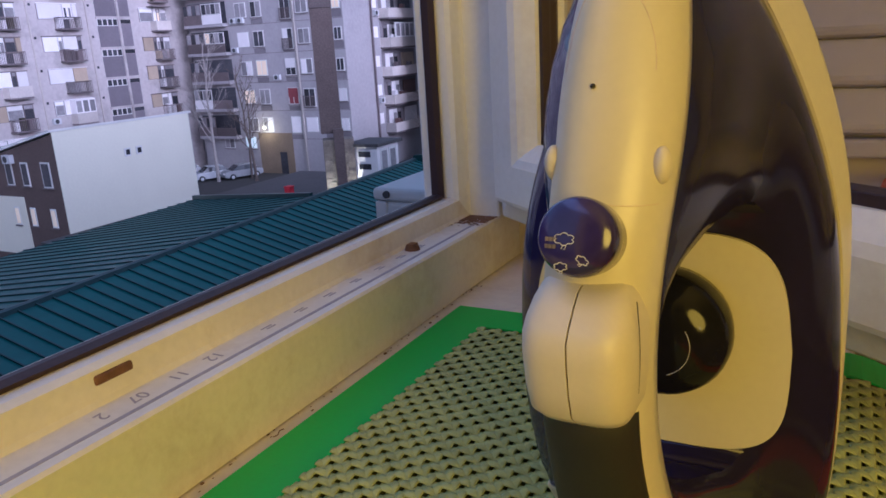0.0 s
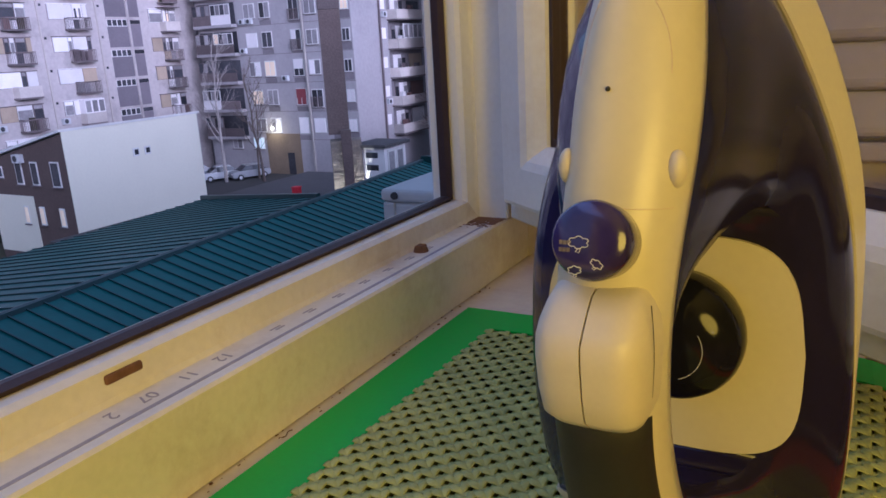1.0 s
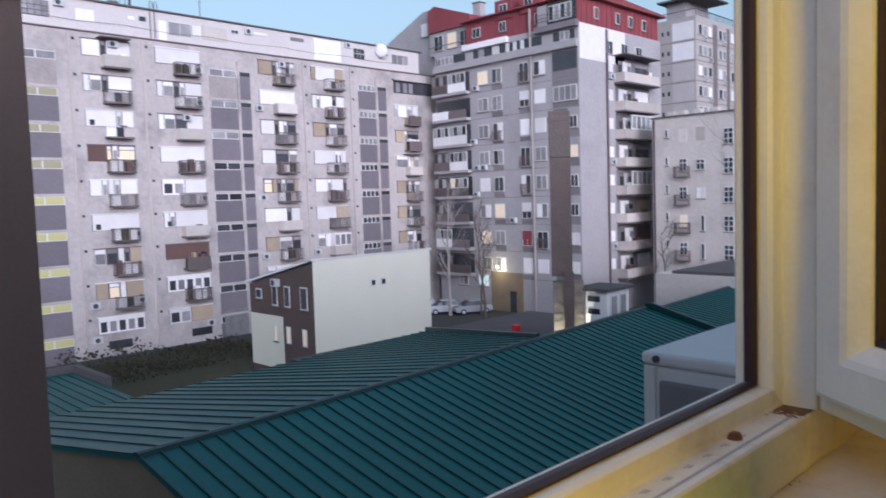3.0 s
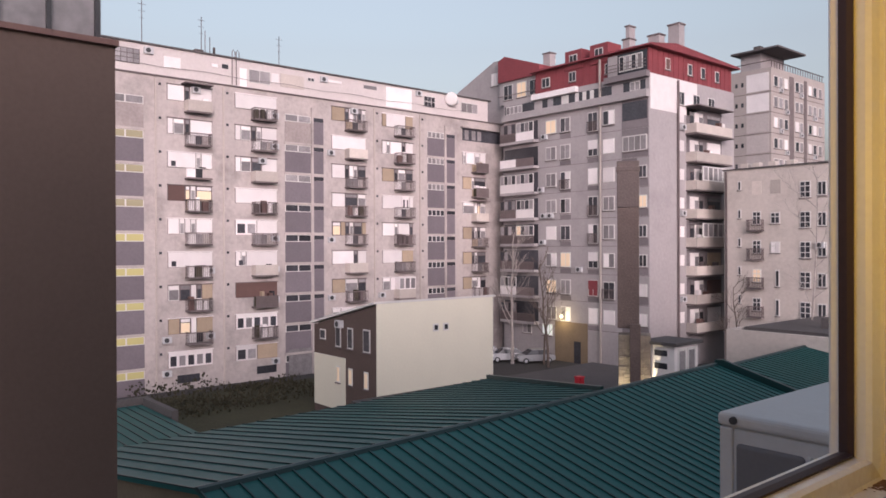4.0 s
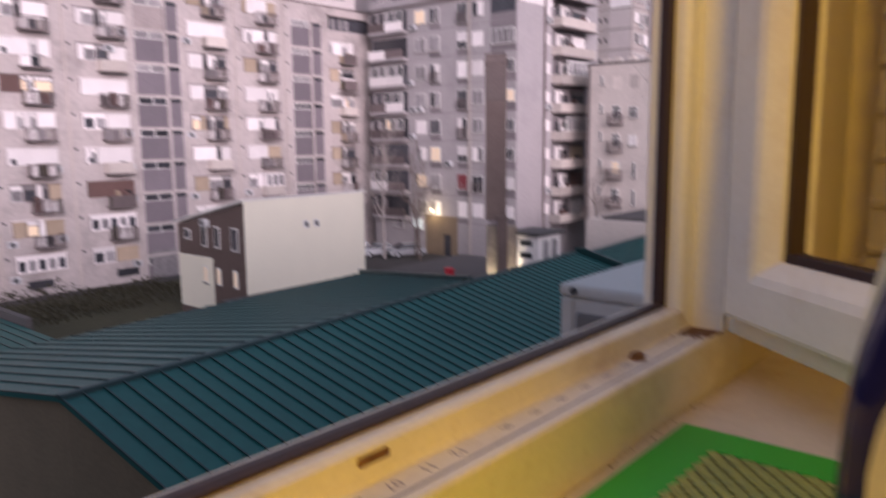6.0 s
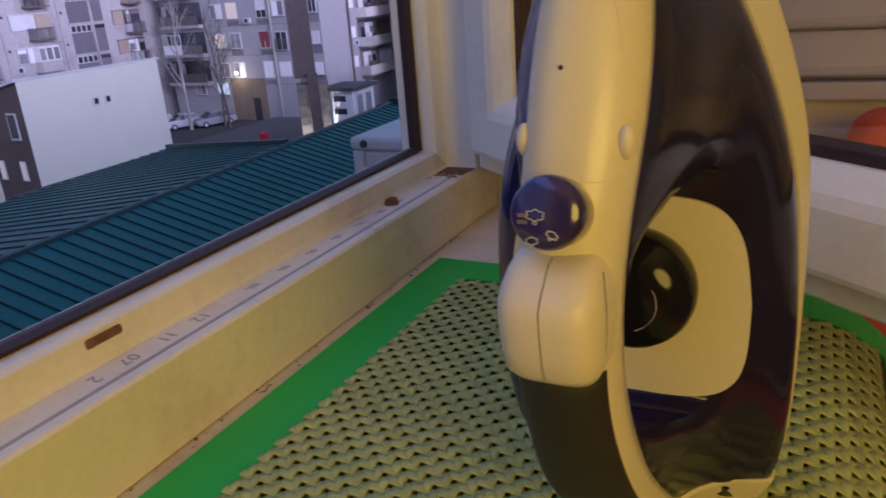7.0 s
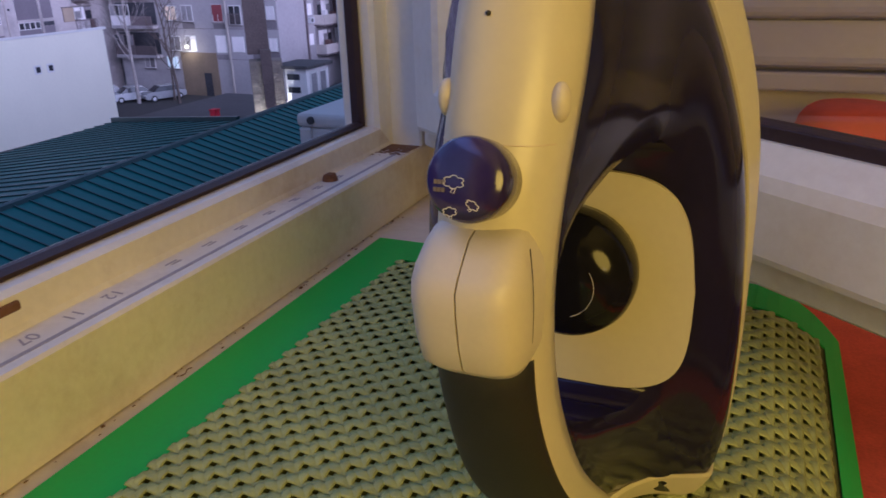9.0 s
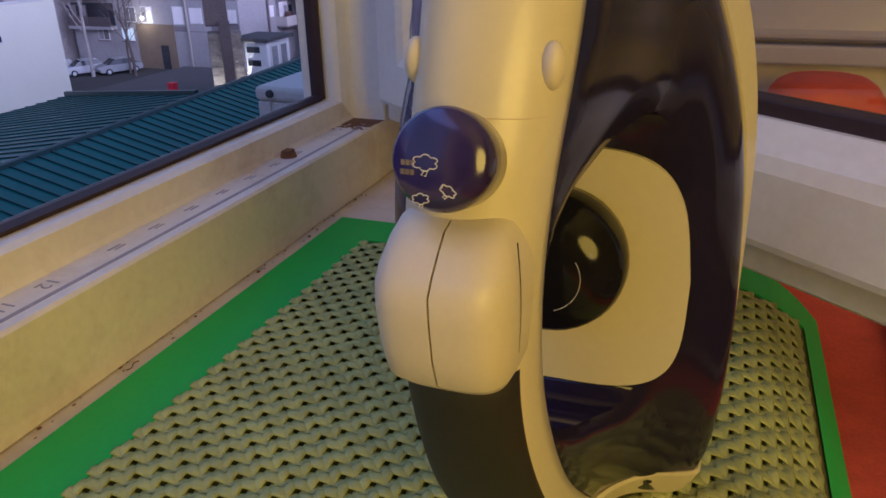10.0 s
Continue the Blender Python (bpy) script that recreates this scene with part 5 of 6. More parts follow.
    for face, u in ((fy, -48.3), (fx, 66.7)):
        fb("rain_pipe", RAIL_LIGHT if face is fy else RAIL, face, u, u + 0.18, GROUND_Z, 19.5 if face is fy else 17, 0.1, 0.26, bld)
    for x, y, w, z1 in ((-46.9, 64.5, 0.85, 21.7), (-46.9, 64.75, 0.45, 23.1), (-44.6, 66.0, 1.3, 21.9), (-42.9, 67.0, 1.25, 22.8), (-62.0, 69, 1.1, 24.0), (-57.3, 69, 1.1, 22.4)):
        c = box("chimney", CONCRETE_B, x - w / 2, x + w / 2, y, y + 1.0, 19.9, z1, bld)
        box("cap", BALCONY, x - w / 2 - 0.1, x + w / 2 + 0.1, y - 0.1, y + 1.1, z1 + 0.001, z1 + 0.15, c)
    box("entrance", TAN_WALL, -54.5, -50.0, Y - 0.08, Y - 0.001, GROUND_Z, -7.9, bld)
    fb("entrance_door", PANE, fy, -51.8, -50.9, GROUND_Z, -9.9, 0.081, 0.11, bld)
    window(fy, -56.4, -54.9, -9.6, -8.3, bld, LIT_COOL, 1)
    window(fy, -59.4, -58.0, -9.6, -8.3, bld, PANE_GREY, 1)
    lamp = thing("wall_lamp", "lit yellow courtyard lamp on the block's wall", "lamp", at=(-53.2, 61.5, -7.3))
    bm = bmesh.new()
    bmesh.ops.create_uvsphere(bm, u_segments=12, v_segments=8, radius=0.17)
    part("globe", bm, LAMP_GLOW, lamp, smooth=True)
    bm = bmesh.new()
    tube(bm, [(0, 0.1, 0.25), (0, 0.3, 0.45), (0, 0.5, 0.45)], 0.05, 6)
    part("bracket", bm, RAIL, lamp)
    li = bpy.data.lights.new("courtyard_light", "POINT")
    li.energy, li.color, li.shadow_soft_size = 60, (1.0, 0.78, 0.36), 0.35
    o = new("courtyard_light", li)
    o.location = (-53.2, 60.9, -7.5)


block_b()


def pale_house():
    Y = 69.5
    f = ("y", Y)
    bld = thing("pale_house", "pale plastered apartment house with a flat roof", "house", at=(-33, Y, GROUND_Z))
    box("wall", FACADE_PALE, -38.8, -20, Y, 82, GROUND_Z, 7.7, bld)
    box("roof", DARK_ROOF, -38.9, -19.8, Y - 0.15, 82.2, 7.701, 7.85, bld)
    for i in range(5):
        z = 5.6 - 2.78 * i
        window(f, -37.35, -37.0, z + 0.1, z + 1.0, bld, PANE, 0)
        if i == 0:
            for u in (-35.9, -34.05):
                fb("blocked_window", RAIL_LIGHT, f, u, u + 0.95, z - 0.4, z + 0.9, 0.0, 0.04, bld)
        else:
            w = window(f, -35.85, -35.0, z - 0.55, z + 0.75, bld, LIT_WARM if i == 3 else PANE)
            fb("crossbar", FRAME_WHITE, f, -35.85, -35.0, z + 0.25, z + 0.33, 0.05, 0.09, w)
            balcony(f, -36.2, -34.7, z - 1.05, 0.6, bld, 1)
            if i < 3:
                w = window(f, -34.05, -33.15, z - 0.5, z + 0.6, bld, PANE if i == 1 else SHUTTER)
                fb("crossbar", FRAME_WHITE, f, -34.05, -33.15, z + 0.15, z + 0.23, 0.05, 0.09, w)
            else:
                window(f, -33.6, -33.2, z - 0.9, z + 0.7, bld, PANE, 0)
        w = window(f, -31.3, -30.3, z - 0.95, z + 0.6, bld, PANE)
        for v in (z - 0.45, z + 0.1):
            fb("crossbar", FRAME_WHITE, f, -31.3, -30.3, v, v + 0.07, 0.05, 0.09, w)
        window(f, -29.7, -28.9, z - 0.8, z + 0.5, bld, PANE)
    ac_small(f, -29.4, 0.3, 0.02, bld)
    for u in (-37.6, -36.4, -34.8, -33.0):
        box("roof_box", FACADE_PALE, u, u + 0.7, Y + 1, Y + 1.8, 7.851, 8.4, bld)
    box("drain_pipe", RAIL, -38.6, -38.45, Y - 0.2, Y - 0.05, GROUND_Z, 7.6, bld)


pale_house()


def tower():
    fx, fy = ("x", -50.0), ("y", 102.0)
    bld = thing("tower_block", "tall brown-grey tower block with a flat roof canopy", "tower block", at=(-50, 102, GROUND_Z))
    box("wall", TOWER_WALL, -56.0, -50.0, 102.0, 119, GROUND_Z, 25.2, bld)
    box("lift_house", CONCRETE_B, -55, -52, 103, 110, 25.201, 27.7, bld)
    box("canopy", DARK_ROOF, -55.8, -48.8, 101.6, 110, 27.701, 27.95, bld)
    box("vent", DARK_ROOF, -53.6, -52.6, 104, 105, 27.951, 29.0, bld)
    fb("shaft_band", BALCONY, fx, 107.4, 108.7, GROUND_Z, 24.6, 0.0, 0.06, bld)
    fb("shaft_band", BALCONY, fx, 112.0, 112.9, GROUND_Z, 24.6, 0.0, 0.06, bld)
    for u in np.arange(102.2, 118.5, 0.8):
        fb("rail_bar", RAIL, fx, u, u + 0.08, 25.2, 26.1, -0.1, -0.02, bld)
    fb("roof_rail", RAIL, fx, 102.1, 118.8, 26.1, 26.2, -0.12, 0.0, bld)
    fb("roof_rail", RAIL, fy, -56.0, -50.0, 26.1, 26.2, -0.12, 0.0, bld)
    for i in range(11):
        z = 23.3 - 2.9 * i
        fb("panel", SHUTTER if i < 2 or i == 6 else TOWER_PANEL, fy, -53.6, -50.3, z - 1.25, z + 1.25, 0.0, 0.05, bld)
        for u in (-55.3, -54.4):
            fb("window", LIT_WARM if (i, u) == (5, -55.3) else PANE, fy, u, u + 0.35, z - 0.3, z + 0.3, 0.0, 0.04, bld)
        for k, u in enumerate((102.7, 104.2, 105.8, 109.2, 110.6, 113.4, 115.0, 116.8)):
            f = ("PANE", "SHUTTER", "PANE_GREY")[(k * 2 + i * 5 + k * i) % 3]
            window(fx, u, u + 1.1, z - 0.7, z + 0.8, bld, {"PANE": PANE, "SHUTTER": SHUTTER, "PANE_GREY": PANE_GREY}[f], 0)
        for u in (104.6, 106.4, 110.9, 115.4)[i % 2::2]:
            ac_small(fx, u, z - 1.1, 0.02, bld)
        fb("floor_joint", BALCONY, fx, 102.0, 119, z - 1.5, z - 1.42, 0.0, 0.03, bld)
        fb("floor_joint", BALCONY, fy, -56.0, -50.0, z - 1.5, z - 1.42, 0.0, 0.03, bld)


tower()


def white_house():
    X, Y = -41.5, 29.1
    fx, fy = ("x", X), ("y", Y)
    bld = thing("cream_house", "two-storey house with a blank cream wall and brown side", "house", at=(X, Y, GROUND_Z))
    bm = bmesh.new()
    prism(bm, [(X - 0.05, GROUND_Z), (X - 0.05, -3.72), (-49.8, -5.60), (-49.8, GROUND_Z)], Y + 0.001, 40.0)
    bmesh.ops.translate(bm, verts=bm.verts[:], vec=-origin_of(bld))
    part("wall", bm, BROWN_SIDE, bld)
    bm = bmesh.new()
    prism(bm, [(Y, GROUND_Z), (Y, -3.62), (40.05, -3.44), (40.05, GROUND_Z)], X - 0.049, X, "x")
    bmesh.ops.translate(bm, verts=bm.verts[:], vec=-origin_of(bld))
    part("gable_wall", bm, WHITE_RENDER, bld, "smooth cream rendered wall")
    bm = bmesh.new()
    prism(bm, [(X + 0.05, -3.60), (X + 0.05, -3.45), (-50.1, -5.38), (-50.1, -5.55)], Y - 0.2, 40.3)
    bmesh.ops.translate(bm, verts=bm.verts[:], vec=-origin_of(bld))
    part("roof", bm, FRAME_WHITE, bld)
    box("white_corner", WHITE_RENDER, -49.75, -45.4, Y - 0.04, Y - 0.001, -11.6, -7.75, bld)
    for u, w, h in ((-48.9, 0.8, 0.75), (-46.7, 0.7, 1.5), (-45.1, 0.7, 1.5), (-43.1, 0.85, 1.6)):
        window(fy, u, u + w, -6.25 - h / 2, -6.25 + h / 2, bld, PANE, 0)
    for u in (-46.7, -45.1, -43.1):
        window(fy, u + 0.1, u + 0.62, -9.6, -8.4, bld, LIT_WARM, 0)
    for y in (34.05, 35.0):
        v = fb("vent_window", FRAME_WHITE, fx, y, y + 0.5, -5.85, -5.3, 0.0, 0.04, bld)
        fb("pane", PANE, fx, y + 0.12, y + 0.42, -5.75, -5.4, 0.041, 0.06, v)
    ac_small(fy, -46.0, -5.3, 0.02, bld)


white_house()


def brick_chimney():
    """A square shaft on a wider rough base; two floodlights stand on either side of a dark flue before the base."""
    at, turn = Vector((-28.56, 39.58, GROUND_Z)), 36.0
    ch = thing("brick_chimney", "tall square sooty brick chimney with a floodlit base", "chimney", at=at, turn=turn)
    bm = bmesh.new()
    add_box(bm, -0.66, 0.66, -0.66, 0.66, 7.3, 14.9, 0.03, 1)
    part("shaft", bm, BRICK_DARK, ch)
    bm = bmesh.new()
    add_box(bm, -0.69, 0.69, -0.69, 0.69, 14.9, 17.85, 0.05, 1)
    add_box(bm, -0.73, 0.73, -0.73, 0.73, 17.2, 17.5, 0.04, 1)
    part("crown", bm, SOOT, ch, "paler weathered crown")
    # courses of bricks as thin raised bands
    bm = bmesh.new()
    for i in range(43):
        z = 7.35 + 0.175 * i
        add_box(bm, -0.668, 0.668, -0.668, 0.668, z, z + 0.10)
    tagged(part("course_relief", bm, BRICK_DARK, ch), kind="stuff")
    # rough stones of the base
    bm = bmesh.new()
    add_box(bm, -0.62, 1.36, -0.68, 0.68, 0.0, 6.9, 0.03, 1)
    part("base", bm, STONE_BASE, ch, "rough pale stone base")
    r = random.Random(21)
    for j in range(24):
        z, x = 1.6 + 0.22 * j, -0.62
        while x < 1.30:
            w = min(r.uniform(0.28, 0.6), 1.36 - x)
            bm = bmesh.new()
            add_box(bm, x + 0.012, x + w - 0.012, -0.70 - r.uniform(0.0, 0.018), -0.679, z + 0.012, z + 0.208, 0.02, 1)
            part("stone", bm, STONE_BASE, ch)
            x += w
    bm = bmesh.new()
    add_box(bm, 0.08, 0.74, -1.12, -0.78, 0.0, 7.6, 0.02, 1)
    part("flue", bm, BRICK_DARK, ch, "dark flue before the base")
    m = Matrix.Translation(at) @ Matrix.Rotation(radians(turn), 4, "Z")
    for dx in (-0.28, 1.06):
        li = bpy.data.lights.new("chimney_uplight", "SPOT")
        li.energy, li.color, li.spot_size, li.shadow_soft_size = 1500, (1.0, 0.84, 0.46), radians(38), 0.05
        o = new("chimney_uplight", li)
        o.matrix_world = look(m @ Vector((dx, -0.98, 2.35)), m @ Vector((dx - 0.04, -0.76, 3.9)))
        fl = thing("floodlight", "small lit floodlight at the chimney's foot", "floodlight", at=m @ Vector((dx, -1.05, 2.3)), turn=turn)
        bm = bmesh.new()
        add_box(bm, -0.16, 0.16, -0.16, 0.16, -0.2, 0.02, 0.02)
        part("housing", bm, DARK_GRILLE, fl)
        bm = bmesh.new()
        add_box(bm, -0.13, 0.13, -0.13, 0.13, 0.021, 0.05)
        part("lens", bm, LAMP_GLOW, fl)


brick_chimney()


def hut():
    h = thing("roof_hut", "small white hut with a flat roof and dark vents", "hut", at=(-25.5, 40.0, -9.0))
    box("wall", SHUTTER, -27.7, -25.5, 40.0, 42.6, -10.1, -5.85, h)
    box("roof", DARK_ROOF, -27.9, -25.25, 39.75, 42.85, -5.849, -5.65, h)
    for z in (-6.35, -7.15):
        fb("vent", PANE, ("y", 40.0), -26.9, -26.0, z - 0.18, z + 0.18, 0.0, 0.03, h)
    for y in (40.35, 41.4):
        d = fb("door", FRAME_WHITE, ("x", -25.5), y, y + 0.9, -8.2, -6.05, 0.0, 0.04, h)
        fb("pane", PANE_GREY, ("x", -25.5), y + 0.14, y + 0.76, -8.0, -6.2, 0.041, 0.06, d)


hut()


def seam_roof(name, label, at, turn, length, near, near_drop, far, far_drop, step, cut=None):
    """A low metal roof with standing seams. cut: where the far slope ends at the ridge and at its eave."""
    r = thing(name, label, "roof", at=at, turn=turn)
    for side, run, drop in ((1, near, near_drop), (-1, far, far_drop)):
        if not run:
            continue
        e0, e1 = cut if cut and side < 0 else (length, length)
        bm = bmesh.new()
        lo = [(0.0, 0.0, -0.12), (side * run, 0.0, -drop - 0.12), (side * run, e1, -drop - 0.12), (0.0, e0, -0.12)]
        loft(bm, [lo, [(x, y, z + 0.12) for x, y, z in lo]], caps=True)
        part("roof_sheet", bm, GREEN_ROOF, r)
        pitch = step if side > 0 else step * 1.4
        n = int(max(e0, e1) / pitch)
        base = None
        for i in range(n + 1):
            y = i * pitch
            start = max(0.0, (y - e0) / (e1 - e0)) if y > e0 and e1 > e0 else 0.0
            if base is None or start > 0:
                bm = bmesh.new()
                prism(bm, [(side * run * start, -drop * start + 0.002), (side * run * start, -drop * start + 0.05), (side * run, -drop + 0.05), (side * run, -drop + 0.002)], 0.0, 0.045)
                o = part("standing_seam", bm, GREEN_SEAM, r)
                base = base or o
            else:
                o = base.copy()
                scene.collection.objects.link(o)
            o.location = (0, y, 0)
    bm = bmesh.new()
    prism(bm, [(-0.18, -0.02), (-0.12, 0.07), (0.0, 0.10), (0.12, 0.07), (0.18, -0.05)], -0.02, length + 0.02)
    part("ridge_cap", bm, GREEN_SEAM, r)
    if cut:
        bm = bmesh.new()
        prism(bm, [(0.0, -0.125), (near - 0.4, -near_drop - 0.10), (near - 0.4, -6.0), (0.0, -6.0)], 0.15, length - 0.15)
        part("gable_wall", bm, TAN_WALL, r, "tan rendered wall under the roof")
        bm = bmesh.new()
        prism(bm, [(-0.01, -0.13), (-0.01, -6.0), (-far + 0.4, -6.0), (-far + 0.4, -far_drop - 0.12)], 0.15, cut[0] - 0.2)
        part("gable_wall", bm, TAN_WALL, r, "tan rendered wall under the roof")
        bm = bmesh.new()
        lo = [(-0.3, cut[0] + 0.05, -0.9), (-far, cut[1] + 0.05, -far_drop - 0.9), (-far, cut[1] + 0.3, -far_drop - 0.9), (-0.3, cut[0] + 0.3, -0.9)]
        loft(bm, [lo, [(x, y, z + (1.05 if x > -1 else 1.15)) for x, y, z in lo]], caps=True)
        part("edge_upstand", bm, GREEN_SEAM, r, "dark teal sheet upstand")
    return r


seam_roof("green_roof", "teal standing-seam metal roof of a low hall", (-18.9, 7.6, -6.1), 4.2, 29.5, 11.0, 3.1, 13.2, 1.95, 0.56, (19.0, 25.6))
seam_roof("green_roof", "teal metal roof beyond the gable parapet", (-22.6, 38.6, -6.85), 4.2, 16.0, 13.0, 2.3, 0, 0, 0.6)
low = thing("low_green_roof", "low teal flat roof with a dark parapet", "roof", at=(-44, 10, -10.2))
box("roof_deck", GREEN_ROOF, -51, -36.5, 3, 16.5, -10.5, -10.2, low)
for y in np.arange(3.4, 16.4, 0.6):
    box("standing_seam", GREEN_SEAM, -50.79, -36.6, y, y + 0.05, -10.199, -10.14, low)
box("parapet", DARK_ROOF, -51.3, -50.8, 3, 17.0, -10.6, -9.75, low)
box("parapet", DARK_ROOF, -50.79, -45.5, 16.6, 17.0, -10.6, -9.75, low)
box("wall", BROWN_SIDE, -50.7, -36.8, 3.2, 16.3, GROUND_Z, -10.51, low)
deck = thing("dark_flat_roof", "dark flat roof between the house and the chimney", "roof", at=(-36, 40, -10))
box("roof_deck", DARK_ROOF, -41.4, -22.0, 27, 52, -10.2, -9.9, deck)
box("wall", BROWN_SIDE, -41.3, -22.2, 27.2, 51.8, GROUND_Z, -10.21, deck)
gp = thing("gable_parapet", "dark teal sheet along the hall roof's gable", "roof edge", at=(-21, 37.2, -6.1), turn=4.2)
bm = bmesh.new()
prism(bm, [(-0.4, -0.5), (-0.2, 0.22), (0.2, 0.25), (9.5, -2.45), (9.5, -2.9), (0, -0.6)], 0.0, 0.25)
part("upstand", bm, GREEN_SEAM, gp)
pw = thing("boundary_wall", "pale plastered boundary wall", "wall", at=(-24, 53, -9))
box("wall", FACADE_PALE, -29.6, -12, 53.4, 53.8, GROUND_Z, -6.1, pw)
box("wall", FACADE_PALE, -29.6, -29.2, 53.81, 62, GROUND_Z, -6.1, pw)
box("flat_roof", DARK_ROOF, -29.0, -12, 55, 68, -6.6, -6.0, pw)
box("roof_kerb", DARK_ROOF, -24.5, -14, 58, 58.6, -5.99, -5.2, pw)
red = thing("red_container", "small red plastic container on the flat roof", "container", at=(-34.4, 41.8, -9.9))
bm = bmesh.new()
add_box(bm, -0.25, 0.25, -0.25, 0.25, 0.0, 0.75, 0.04)
part("body", bm, RED_BOX, red)
bm = bmesh.new()
add_box(bm, -0.28, 0.28, -0.28, 0.28, 0.751, 0.85, 0.03)
part("lid", bm, RED_BOX, red)


def brown_wing():
    w = thing("brown_wing", "near brown rendered wall of the neighbouring wing", "building", at=(-12, 0, GROUND_Z))
    box("wall", BROWN_RENDER, -14.5, -10.7, -9, 3.18, GROUND_Z, 3.12, w)
    box("coping", SHUTTER_BROWN, -14.6, -10.62, -9, 3.21, 3.121, 3.2, w)
    box("glass_screen", PANE_GREY, -10.86, -10.80, -9, 3.02, 3.201, 5.2, w)
    for y in np.arange(-8.66, 3.0, 0.61):
        box("screen_post", DARK_GRILLE, -10.799, -10.73, y, y + 0.06, 3.201, 5.2, w)


brown_wing()


def outdoor_unit():
    ac = thing("air_conditioner", "white outdoor air conditioner on the facade below the window", "air conditioner", at=(-0.555, 1.448, -0.65))
    D, L, H = 0.33, 0.80, 0.593
    bm = bmesh.new()
    add_box(bm, 0.0, D, 0.006, L, 0.0, H - 0.028, 0.012, 3)
    part("casing", bm, AC_WHITE, ac)
    bm = bmesh.new()
    add_box(bm, -0.004, D + 0.004, -0.004, L + 0.004, H - 0.030, H, 0.010, 3)
    part("lid", bm, AC_WHITE, ac)
    bm = bmesh.new()
    add_box(bm, 0.0, 0.03, 0.0, 0.03, 0.0, H - 0.031, 0.004)
    part("corner_post", bm, AC_WHITE, ac)
    # flush box, not hollow: its grey colour stands for the recess's shade
    bm = bmesh.new()
    add_box(bm, 0.036, 0.182, -0.001, 0.02, H - 0.26, H - 0.062, 0.0095, 4)
    part("handle_recess", bm, RECESS_SHADE, ac, "handle recess with its shade put into the grey")
    bm = bmesh.new()
    add_box(bm, 0.186, 0.196, -0.004, 0.01, H - 0.25, H - 0.06, 0.003)
    part("recess_rim", bm, AC_WHITE, ac)
    bm = bmesh.new()
    bmesh.ops.create_cone(bm, cap_ends=True, segments=14, radius1=0.009, radius2=0.008, depth=0.008, matrix=Matrix.Translation((0.035, -0.005, H - 0.014)) @ Matrix.Rotation(radians(90), 4, "X"))
    part("screw", bm, DARK_GRILLE, ac)
    bm = bmesh.new()
    bmesh.ops.create_cone(bm, cap_ends=True, segments=32, radius1=0.22, radius2=0.22, depth=0.02, matrix=Matrix.Translation((-0.006, 0.30, 0.27)) @ Matrix.Rotation(radians(90), 4, "Y"))
    part("fan_grille", bm, DARK_GRILLE, ac)
    for y in (0.12, 0.66):
        bm = bmesh.new()
        add_box(bm, 0.0, 0.555 - 0.30, y, y + 0.04, -0.045, -0.002, 0.004)
        part("bracket", bm, AC_WHITE, ac)


outdoor_unit()


# ---- trees, hedge, cars ----
def bare_tree(at, height, seed, bark, lean=0.0, spread=0.55, thick=1.0):
    r = random.Random(seed)
    t = thing("bare_tree", "leafless winter tree with fine bare twigs", "tree", at=at)
    trunk, crown = bmesh.new(), bmesh.new()
    top = Vector((lean, lean * 0.5, height))
    pts = [Vector((0, 0, 0)).lerp(top, k / 6) + Vector((r.uniform(-0.1, 0.1), r.uniform(-0.1, 0.1), 0)) * (k > 0) for k in range(7)]
    tube(trunk, pts, 0.015 * height * thick, 8, 0.003 * height * thick)
    part("trunk", trunk, bark, t)
    def grow(p, d, length, rad, depth):
        q = p + d * length * 0.5 + Vector((r.uniform(-1, 1), r.uniform(-1, 1), r.uniform(-0.3, 0.6))) * length * 0.08
        e = q + (d + Vector((r.uniform(-1, 1), r.uniform(-1, 1), r.uniform(-0.2, 0.7))) * 0.3).normalized() * length * 0.5
        tube(crown, [p, q, e], rad, 4, rad * 0.45)
        if depth == 0:
            return
        for _ in range(3):
            nd = (d + Vector((r.uniform(-1, 1), r.uniform(-1, 1), r.uniform(-0.4, 0.9))) * 0.75).normalized()
            grow(q.lerp(e, r.uniform(0.0, 1.0)), nd, length * r.uniform(0.5, 0.75), rad * 0.5, depth - 1)
    for k in range(11):
        f = 0.30 + 0.68 * k / 10
        p = Vector((0, 0, 0)).lerp(top, f)
        a = r.uniform(0, 6.28)
        d = Vector((math.cos(a) * spread, math.sin(a) * spread, 0.75)).normalized()
        grow(p, d, height * 0.24 * (1.15 - f * 0.6), 0.0045 * height * thick, 3)
    part("crown", crown, bark, t)


bare_tree((-55.6, 56.4, GROUND_Z), 12.6, 3, BIRCH, spread=0.4)
bare_tree((-51.6, 57.6, GROUND_Z), 10.5, 5, BARK, lean=-0.8)
bare_tree((-53.3, 58.8, GROUND_Z), 8.5, 8, BARK, lean=0.5)
bare_tree((-35.2, 66.0, GROUND_Z), 8.6, 9, BARK, lean=-0.6, spread=0.8)
bare_tree((-27.9, 64.0, GROUND_Z), 18.5, 12, BIRCH, lean=0.5, spread=0.9, thick=0.45)


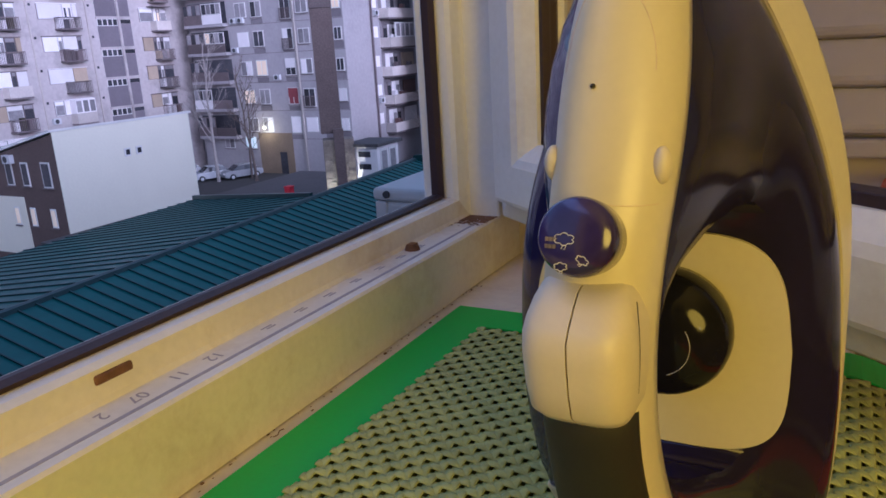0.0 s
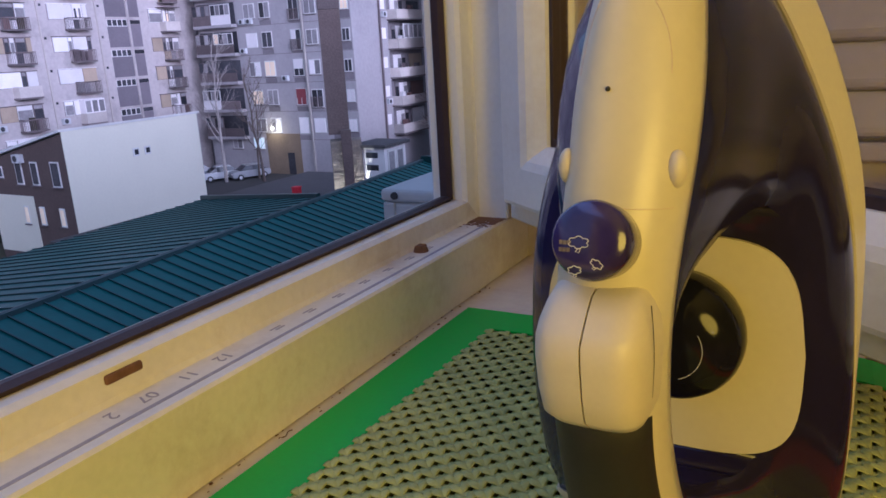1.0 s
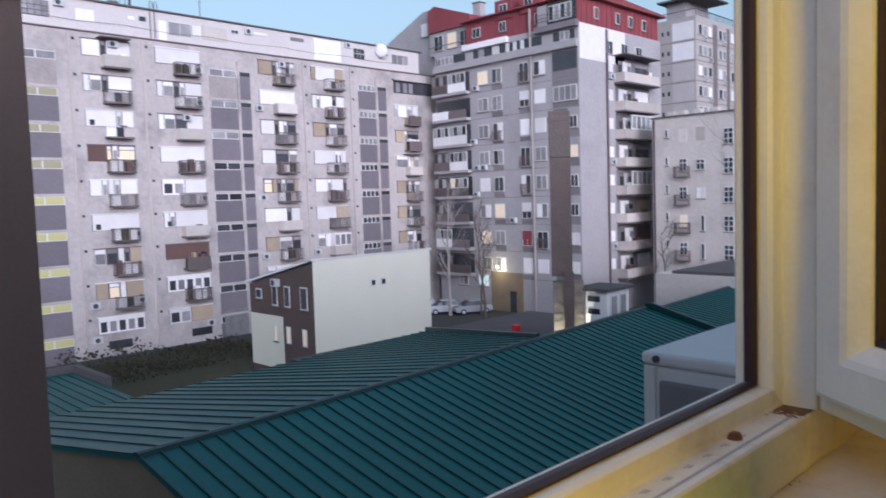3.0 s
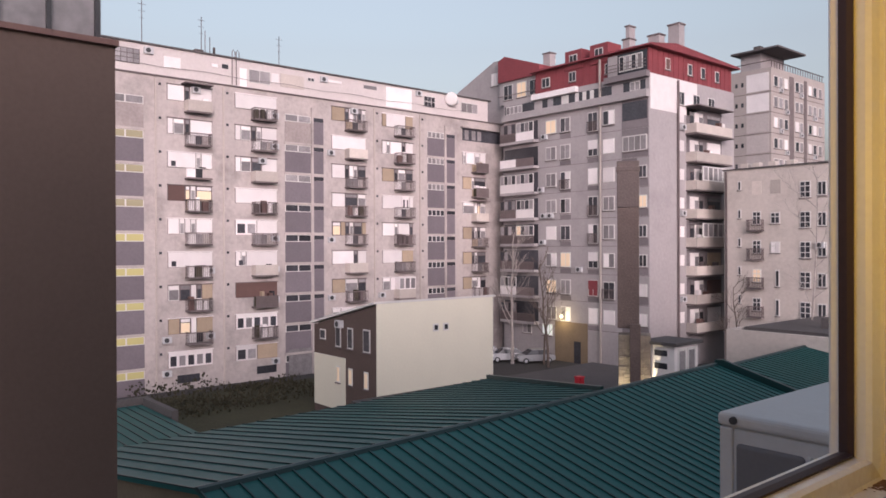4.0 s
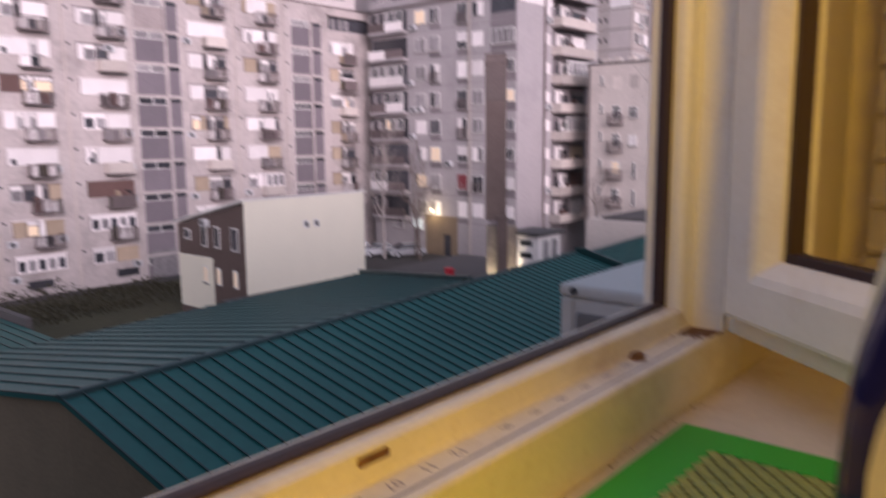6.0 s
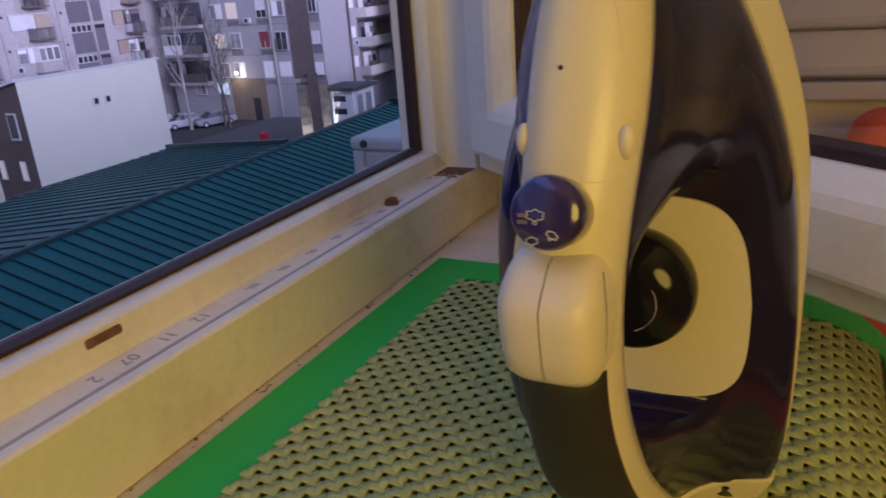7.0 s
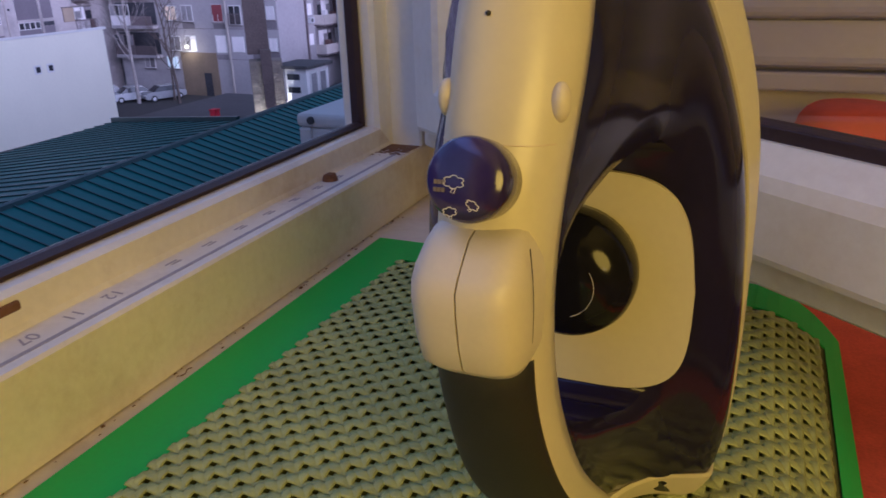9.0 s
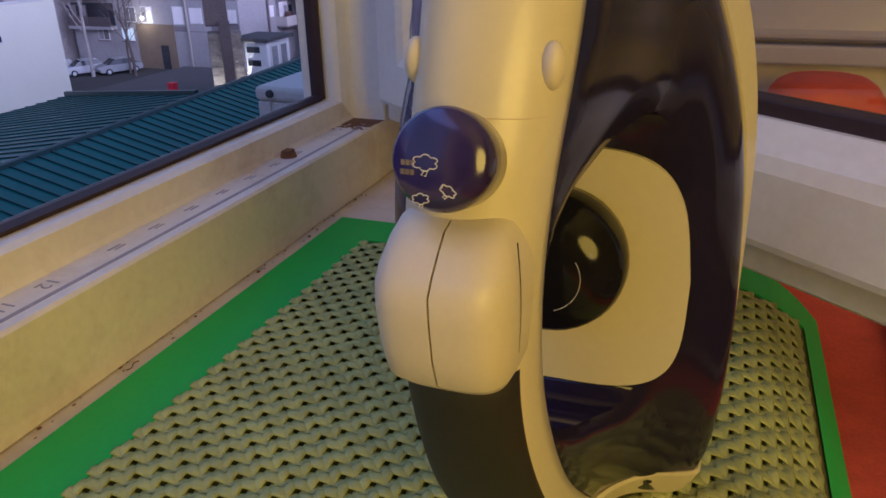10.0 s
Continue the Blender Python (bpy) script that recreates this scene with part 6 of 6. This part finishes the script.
def hedge():
    bm = bmesh.new()
    r = random.Random(5)
    for i in range(2200):
        x, y = r.uniform(-62.5, -53), r.uniform(19, 33)
        tall = 0.4 + 1.5 * max(0.0, noise.noise(Vector((x * 0.25, y * 0.25, 2.0))) + 0.25)
        z = GROUND_Z + r.uniform(0.1, tall)
        s = r.uniform(0.06, 0.17)
        m = Matrix.Translation((x, y, z)) @ Euler((r.uniform(0, 3), r.uniform(0, 3), r.uniform(0, 3))).to_matrix().to_4x4() @ Matrix.Diagonal((s, s * 0.7, s * 0.15, 1))
        bmesh.ops.create_icosphere(bm, subdivisions=1, radius=1.0, matrix=m)
    tagged(link("hedge", bm, HEDGE), "dark overgrown shrubs on the lawn", "shrubs", kind="stuff")
    w = tagged(box("garden_kerb", TAN_WALL, -44.6, -44.2, 17.2, 28.5, GROUND_Z, -11.3), "pale low garden wall", "garden wall", kind="structure")
    return w


hedge()


def parked_car(at, turn):
    c = thing("parked_car", "pale parked car in the courtyard", "car", at=at, turn=turn, group="cars in the courtyard")
    bm = bmesh.new()
    prism(bm, [(-2.1, 0.30), (-2.15, 0.70), (-2.0, 0.88), (-1.0, 0.95), (1.3, 0.95), (2.05, 0.85), (2.1, 0.35), (1.8, 0.25), (-1.8, 0.25)], -0.85, 0.85)
    bmesh.ops.bevel(bm, geom=bm.edges[:], offset=0.06, segments=2, affect="EDGES", clamp_overlap=True)
    body = part("body", bm, CAR_PALE, c)
    bm = bmesh.new()
    secs = []
    for z, x0, x1, w in ((0.94, -1.25, 1.55, 0.80), (1.40, -0.55, 1.05, 0.66)):
        secs.append([(x0, -w, z), (x1, -w, z), (x1, w, z), (x0, w, z)])
    loft(bm, secs, caps=True)
    part("cabin_glass", bm, PANE, c)
    bm = bmesh.new()
    add_box(bm, -0.55, 1.03, -0.66, 0.66, 1.401, 1.46, 0.03)
    part("roof", bm, CAR_PALE, c)
    for x in (-1.3, 1.3):
        for y in (-0.80, 0.80):
            bm = bmesh.new()
            bmesh.ops.create_cone(bm, cap_ends=True, segments=16, radius1=0.31, radius2=0.31, depth=0.2, matrix=Matrix.Translation((x, y, 0.31)) @ Matrix.Rotation(radians(90), 4, "X"))
            wheel = part("wheel", bm, TYRE, c)
            bm = bmesh.new()
            bmesh.ops.create_cone(bm, cap_ends=True, segments=12, radius1=0.18, radius2=0.16, depth=0.02, matrix=Matrix.Translation((x, y + (0.11 if y > 0 else -0.11), 0.31)) @ Matrix.Rotation(radians(90), 4, "X"))
            part("rim", bm, AC_WHITE, wheel)
    for s in (-1, 1):
        bm = bmesh.new()
        add_box(bm, -2.17, -2.08, s * 0.62 - 0.15, s * 0.62 + 0.15, 0.62, 0.76, 0.02)
        part("headlight", bm, FRAME_WHITE, c)
    return c


car = parked_car((-57.4, 57.4, GROUND_Z), 60)
copy_thing(car, pose(-54.8, 59.0, GROUND_Z, 0, 0, 64))
copy_thing(car, pose(-60.0, 56.6, GROUND_Z, 0, 0, 58))


# ---- unseen mass of the own building round the room, added to shade the court ----
# height chosen by how much low sun is kept off the lower facades
OWN_TOP = 5.2
own = thing("own_building", "unseen mass round the room, added to shade the court", "apartment building", at=(0, 0, GROUND_Z))
box("wall_under_room", FACADE_PALE, -0.045, 12, -2.8, 1.5, GROUND_Z, -0.97, own)
box("wall_over_room", FACADE_PALE, -0.045, 12, -2.8, 1.5, 1.92, OWN_TOP, own)
box("side_wall", FACADE_PALE, -0.045, 12, -7, -2.801, GROUND_Z, OWN_TOP, own)
box("side_wall", FACADE_PALE, -0.045, 12, 1.501, 34, GROUND_Z, OWN_TOP, own)
box("roof", DARK_ROOF, -0.1, 12.3, -7.3, 34.3, OWN_TOP + 0.001, OWN_TOP + 0.3, own)
